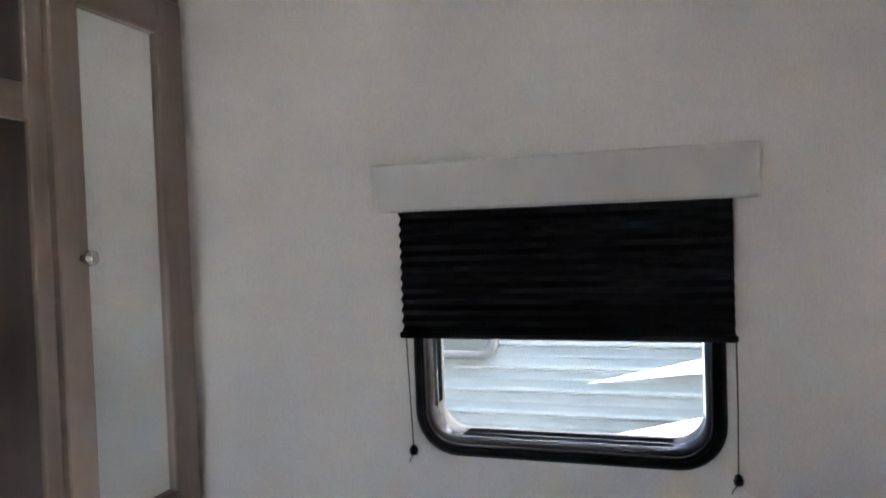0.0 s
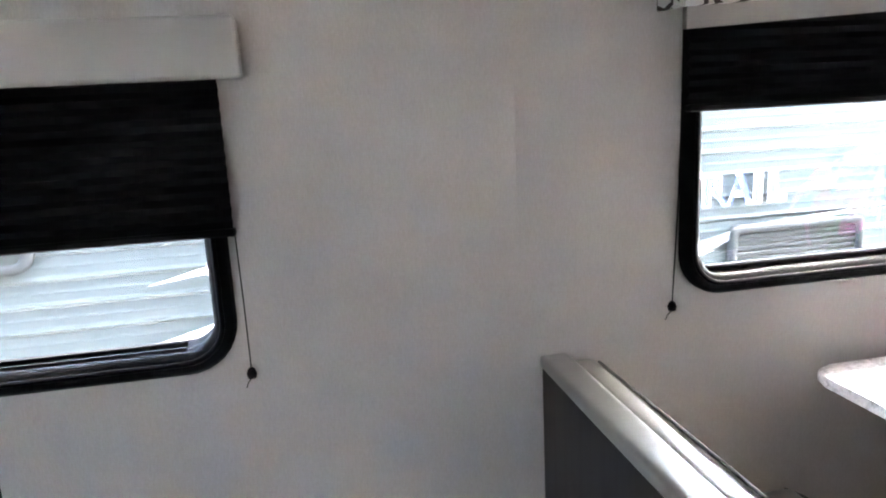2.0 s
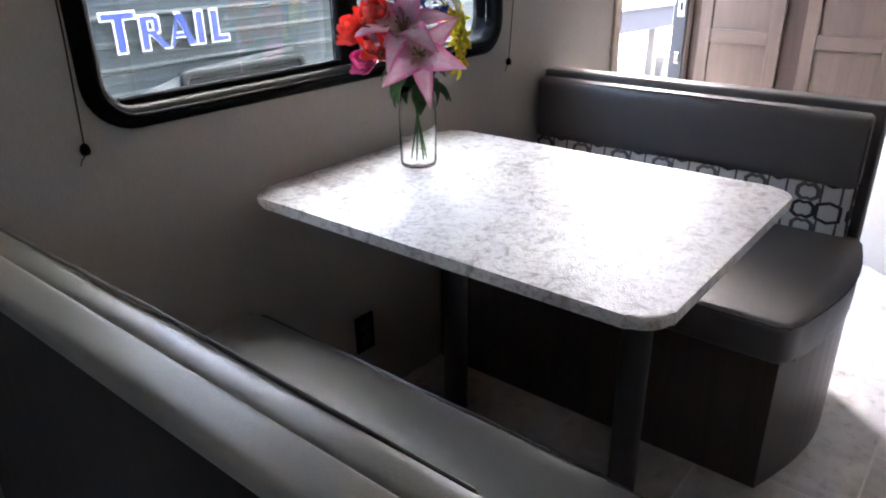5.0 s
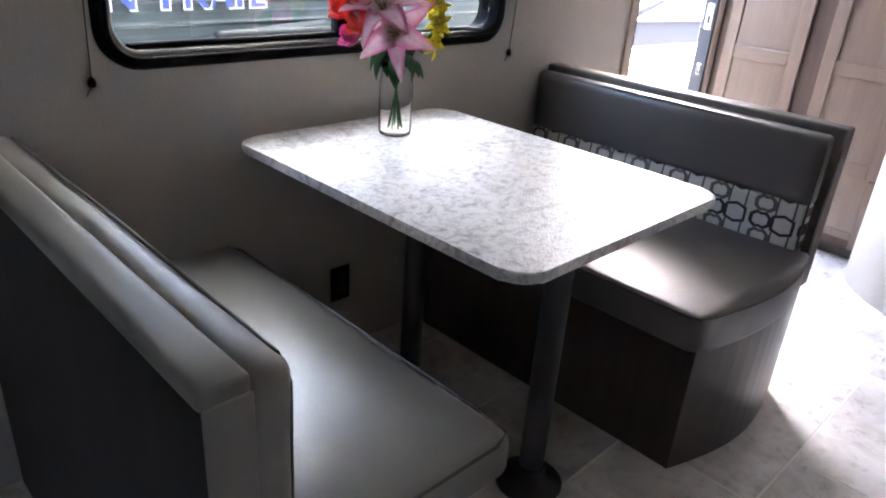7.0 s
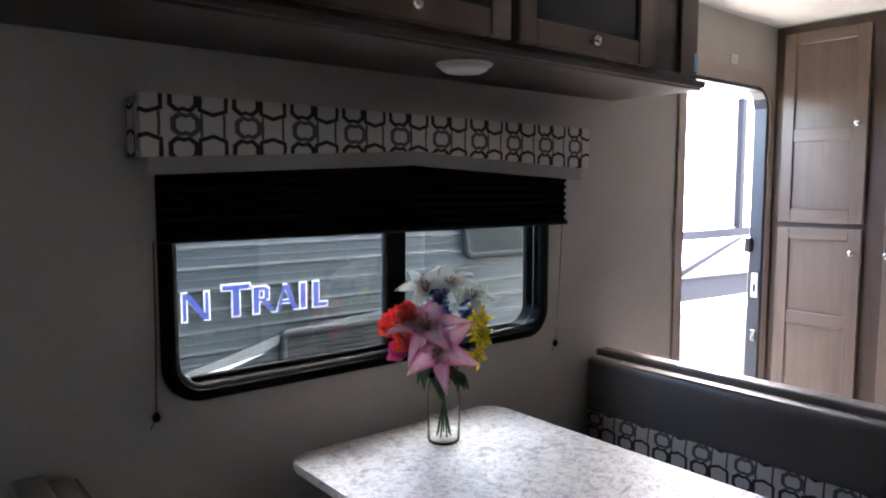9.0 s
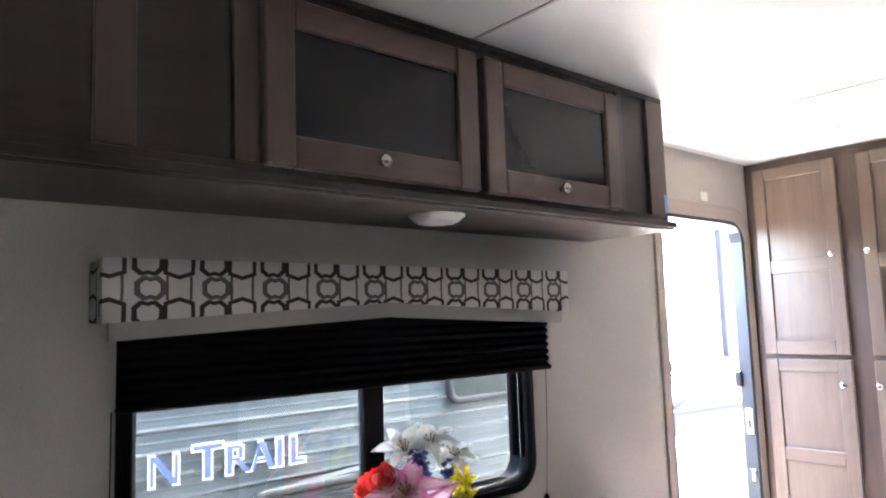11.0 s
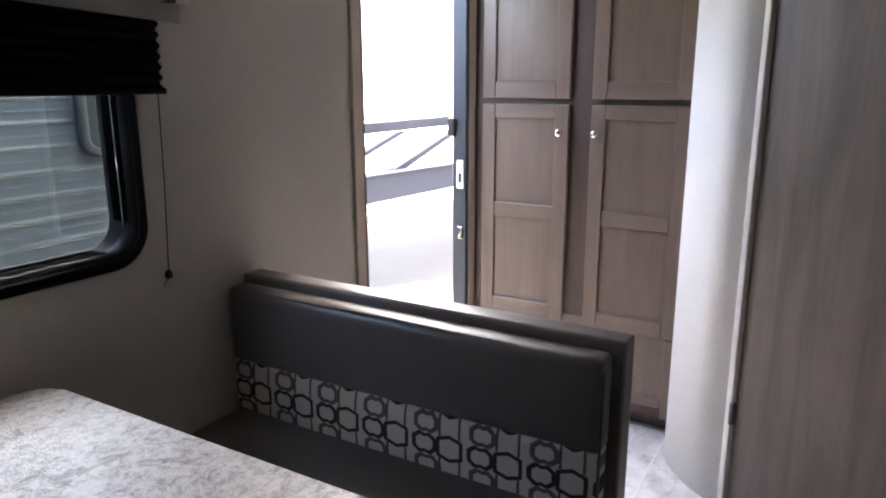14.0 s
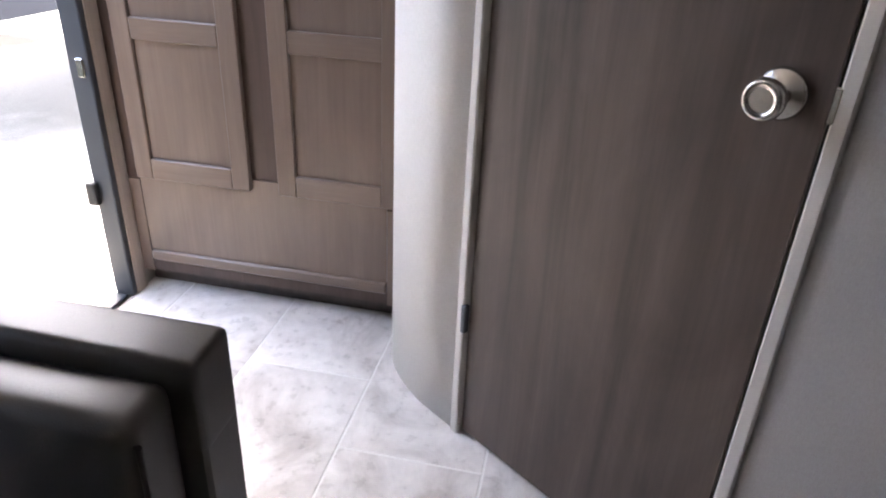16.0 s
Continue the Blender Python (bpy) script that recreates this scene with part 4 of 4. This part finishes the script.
for k in range(30):
    a = rnd.uniform(0, 6.28)
    p = Vector((1.468 + 0.026 * math.cos(a), 1.165 + 0.026 * math.sin(a), rnd.uniform(0.902, 0.962)))
    bm = bmesh.new()
    petal(bm, Matrix.Translation(p) @ pose(0, 0, 0, 0, rnd.uniform(-10, 60), math.degrees(a)), 0.058, 0.040, 0.15, 0.5, 0.001)
    part("leaf", thicken(bm), M_LEAF, bq, "", True)
for k, (x, y, z) in enumerate(((1.442, 1.132, 0.97), (1.412, 1.144, 1.01), (1.470, 1.225, 1.09), (1.405, 1.262, 1.008), (1.380, 1.19, 1.036), (1.574, 1.165, 1.06), (1.556, 1.126, 0.98))):
    a = 0.9 * k
    foot = (VX + 0.018 * math.cos(a), VY + 0.018 * math.sin(a), VZ + 0.013)
    part("stem", tube(bmesh.new(), [foot, (VX - 0.008 * math.cos(a), VY - 0.006 * math.sin(a), VZ + 0.15), ((VX + x) / 2, (VY + y) / 2, (VZ + 0.17 + z) / 2), (x, y, z)], 0.0022, 6), M_LEAF, bq)

# ---- outside ----
GZ = -0.70
# both pieces carry the painted dark strip of shade
structure("ground", B(-60, 60, WB + 0.06, 80, GZ - 0.3, GZ), M_GROUND, "pale concrete yard with trailer shade painted as a dark strip", "ground")
structure("ground", B(-60, 60, -60, WB + 0.06, GZ - 0.3, GZ - 0.002), M_GROUND, "pale concrete yard with trailer shade painted as a dark strip", "ground")
NY = 2.35


def siding(x0, x1, z0, z1, y, pitch=0.0775):
    """Lapped sheet metal: each board leans out to a rounded lip, with a faint crease at half height."""
    bm, pts = bmesh.new(), []
    n = int((z1 - z0) / (pitch / 24))
    for i in range(n + 1):
        z = z0 + pitch / 24 * i
        ph = ((z - 1.128) % pitch) / pitch
        lip = max(0.0, 1 - abs(ph - 0.12) / 0.12)
        crease = max(0.0, 1 - abs(ph - 0.58) / 0.08)
        pts.append((y - 0.0032 * lip * lip * (3 - 2 * lip) - 0.0012 * crease - 0.004 * (1 - ph), z))
    a, b = [bm.verts.new((x0, p, z)) for p, z in pts], [bm.verts.new((x1, p, z)) for p, z in pts]
    for i in range(n):
        bm.faces.new((a[i], b[i], b[i + 1], a[i + 1]))
    return bm


nb = thing("neighbour_trailer", "grey corrugated travel trailer parked close alongside", "trailer", at=(0, NY, GZ))
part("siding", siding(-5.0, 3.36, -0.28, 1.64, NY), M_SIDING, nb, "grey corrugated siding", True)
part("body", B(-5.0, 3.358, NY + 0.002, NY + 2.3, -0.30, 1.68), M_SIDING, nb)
part("corner_trim", B(3.345, 3.375, NY - 0.022, NY + 0.02, -0.28, 1.64, bevel=0.006), M_BODY_W, nb, "white corner moulding")
for k, x in enumerate((-3.0, -2.2)):
    wh = part("wheel", lathe([(0.02, 0), (0.33, 0.0), (0.34, 0.03), (0.34, 0.17), (0.32, 0.2), (0.02, 0.2)], 32, Matrix.Translation((x, NY + 0.15, GZ + 0.34)) @ pose(0, 0, 0, 90)), M_RUBBER, nb)
part("jack", B(2.5, 2.56, NY + 0.2, NY + 0.26, GZ, -0.29), M_STEEL, nb)
part("jack", B(-4.5, -4.44, NY + 0.2, NY + 0.26, GZ, -0.29), M_STEEL, nb)


def neighbour_window(x0, x1, z0, z1, r=0.06):
    o, i = outline(x0, x1, z0, z1, r), outline(x0 + 0.03, x1 - 0.03, z0 + 0.03, z1 - 0.03, r * 0.6)
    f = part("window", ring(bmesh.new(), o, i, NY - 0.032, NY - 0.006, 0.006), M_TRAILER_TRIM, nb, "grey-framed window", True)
    part("pane", B(x0 + 0.02, x1 - 0.02, NY - 0.024, NY - 0.017, z0 + 0.02, z1 - 0.02), M_FAR_PANE, f)


neighbour_window(2.56, 3.28, 1.015, 1.62)
neighbour_window(-1.12, -0.592, 0.852, 1.42)
o, i = outline(1.615, 2.146, 0.55, 0.800, 0.03), outline(1.640, 2.121, 0.575, 0.775, 0.02)
vf = part("vent_door", ring(bmesh.new(), o, i, NY - 0.036, NY - 0.004, 0.004), M_TRAILER_TRIM, nb, "grey louvred vent door", True)
for k in range(9):
    part("louvre", B(1.64, 2.121, NY - 0.026, NY - 0.018, 0.582 + 0.0215 * k, 0.596 + 0.0215 * k, bevel=0.002), M_TRAILER_TRIM, vf)
part("backing", B(1.63, 2.13, NY - 0.017, NY - 0.0165, 0.565, 0.785), M_RUBBER, vf)


def plate(pts, d, mat, parent, name="decal", label=""):
    return part(name, slab(bmesh.new(), pts, NY - 0.018 - d, NY - 0.016 - d, "xz"), mat, parent, label)


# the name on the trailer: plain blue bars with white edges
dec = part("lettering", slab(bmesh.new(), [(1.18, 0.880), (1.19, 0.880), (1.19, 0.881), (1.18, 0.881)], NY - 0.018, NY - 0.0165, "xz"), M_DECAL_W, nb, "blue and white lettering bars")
LZ, HZ = 0.880, 0.978


def upright(x, w, top=HZ):
    return [(x - w / 2, LZ), (x + w / 2, LZ), (x + w / 2, top), (x - w / 2, top)]


def leaning(xa, xb, w, z0=LZ, z1=HZ):
    return [(xa - w / 2, z0), (xa + w / 2, z0), (xb + w / 2, z1), (xb - w / 2, z1)]


def level(x0, x1, z0, z1):
    return [(x0, z0), (x1, z0), (x1, z1), (x0, z1)]


BARS = [upright(1.095, 0.016), level(1.095, 1.140, LZ, LZ + 0.014), level(1.095, 1.130, 0.922, 0.935), level(1.095, 1.140, HZ - 0.014, HZ),
        upright(1.253, 0.012), leaning(1.332, 1.256, 0.024), upright(1.334, 0.012),
        upright(1.443, 0.024, 0.990), level(1.392, 1.496, 0.978, 0.994),
        upright(1.522, 0.020), level(1.530, 1.562, HZ - 0.012, HZ), level(1.530, 1.562, 0.924, 0.934), level(1.556, 1.572, 0.930, HZ - 0.006), leaning(1.590, 1.552, 0.022, LZ, 0.924),
        leaning(1.612, 1.640, 0.010), leaning(1.682, 1.646, 0.022), level(1.626, 1.668, 0.908, 0.917),
        upright(1.718, 0.022), upright(1.775, 0.022), level(1.775, 1.824, LZ, LZ + 0.014)]
for shape in BARS:
    cx, cz = sum(p[0] for p in shape) / 4, sum(p[1] for p in shape) / 4
    grow = [(p[0] + math.copysign(0.006, p[0] - cx), p[1] + math.copysign(0.006, p[1] - cz)) for p in shape]
    plate(grow, 0.0005 + 0.0001 * BARS.index(shape), M_DECAL_W, dec, "bar", "white bar")
for k, shape in enumerate(BARS):
    plate(shape, 0.004 + 0.0001 * k, M_DECAL_B, dec, "bar", "blue bar")
plate([(1.22, 0.640), (1.30, 0.655), (1.556, 0.722), (1.42, 0.698), (1.27, 0.672)], 0.0024, M_DECAL_W, nb, "decal", "white swoosh decal")
plate([(0.86, 0.50), (1.20, 0.60), (1.70, 0.780), (2.10, 0.812), (2.10, 0.826), (1.68, 0.800), (1.20, 0.680)], 0.0021, M_DECAL_G, nb, "decal", "pale grey swoosh decal")
plate([(-0.30, 0.782), (0.06, 0.828), (0.25, 0.850), (0.25, 0.915), (0.06, 0.872)], 0.002, M_DECAL_W, nb, "decal", "white swoosh decal")
plate([(-0.30, 0.600), (-0.30, 0.56), (0.25, 0.56), (0.25, 0.740), (0.06, 0.692)], 0.002, M_DECAL_W, nb, "decal", "white swoosh decal")

# trailer tongue seen through the doorway
FY = 3.0
fr = thing("parked_trailer", "white trailer on a grey steel frame with diagonal braces", "trailer", at=(5.3, FY, GZ))
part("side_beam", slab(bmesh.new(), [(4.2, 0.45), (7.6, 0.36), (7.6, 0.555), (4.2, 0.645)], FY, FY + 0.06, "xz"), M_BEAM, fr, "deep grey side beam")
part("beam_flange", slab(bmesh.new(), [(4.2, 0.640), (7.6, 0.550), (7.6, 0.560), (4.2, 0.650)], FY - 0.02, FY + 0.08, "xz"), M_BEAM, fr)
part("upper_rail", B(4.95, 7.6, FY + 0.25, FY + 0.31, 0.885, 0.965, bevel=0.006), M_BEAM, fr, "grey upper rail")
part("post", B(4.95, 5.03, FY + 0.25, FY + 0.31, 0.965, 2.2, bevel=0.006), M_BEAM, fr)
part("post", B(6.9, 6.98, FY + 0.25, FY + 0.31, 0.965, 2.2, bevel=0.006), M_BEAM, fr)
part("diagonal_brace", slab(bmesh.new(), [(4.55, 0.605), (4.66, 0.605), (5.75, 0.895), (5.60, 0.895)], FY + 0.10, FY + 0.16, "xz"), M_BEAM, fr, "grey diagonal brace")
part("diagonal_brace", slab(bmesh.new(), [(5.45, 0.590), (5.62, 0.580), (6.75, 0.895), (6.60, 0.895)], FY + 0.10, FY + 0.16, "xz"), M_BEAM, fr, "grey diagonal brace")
part("jack_leg", B(7.2, 7.28, FY + 0.06, FY + 0.14, GZ, 0.50, bevel=0.006), M_STEEL, fr, "black jack leg")
part("jack_leg", B(4.25, 4.31, FY + 0.06, FY + 0.12, GZ, 0.60, bevel=0.006), M_STEEL, fr, "black jack leg")
part("coupler", slab(bmesh.new(), [(4.72, 0.375), (4.80, 0.398), (5.02, 0.360), (5.25, 0.292), (5.18, 0.278), (4.96, 0.300), (4.80, 0.335)], FY + 0.02, FY + 0.10, "xz"), M_STEEL, fr, "dark pointed step bracket")
part("mount_plate", slab(bmesh.new(), [(4.40, 0.345), (4.74, 0.302), (4.745, 0.415), (4.40, 0.430)], FY + 0.005, FY + 0.05, "xz"), M_BEAM, fr, "grey plate under the beam")
part("corner_post", B(4.452, 4.520, FY - 0.045, FY - 0.003, 0.425, 2.2, bevel=0.006), M_BODY_W, fr, "white corner post")
part("body", B(4.90, 13.0, FY + 0.33, FY + 3.2, 0.975, 3.2, bevel=0.02), M_BODY_W, fr, "white trailer body above the frame")
part("wheel", lathe([(0.02, 0), (0.33, 0.0), (0.34, 0.03), (0.34, 0.17), (0.32, 0.2), (0.02, 0.2)], 32, Matrix.Translation((8.4, FY + 0.5, GZ + 0.34)) @ pose(0, 0, 0, 90)), M_RUBBER, fr, "black tyre")
part("marker_light", B(4.63, 4.70, FY - 0.012, FY - 0.001, 0.545, 0.590, bevel=0.004), M_ORANGE, fr, "small orange marker lens")

# ---- floor tiles ----
TW, TL, GAP = 0.335, 0.61, 0.005
row, y = 0, 0.567 - 5 * 0.335
meshes = {}
while y < WB - 0.02:
    off = 3.30 + (-0.246 if row % 2 == 0 else 0.0) - 10 * TL
    x = off
    while x < 4.2:
        x0, x1, y0, y1 = max(x, WEST), min(x + TL, 4.2), max(y, SOUTH), min(y + TW, WB)
        if x1 - x0 > 0.03 and y1 - y0 > 0.03:
            key = (round(x1 - x0, 4), round(y1 - y0, 4))
            if key not in meshes:
                b = B(GAP / 2, key[0] - GAP / 2, GAP / 2, key[1] - GAP / 2, -0.006, 0.0, bevel=0.0015)
                me = bpy.data.meshes.new("tile")
                b.to_mesh(me)
                b.free()
                me.materials.append(M_TILE)
                meshes[key] = me
            t = new("tile", meshes[key])
            t.parent = floor
            t.location = (x0, y0, 0)
        x += TL
    y += TW
    row += 1
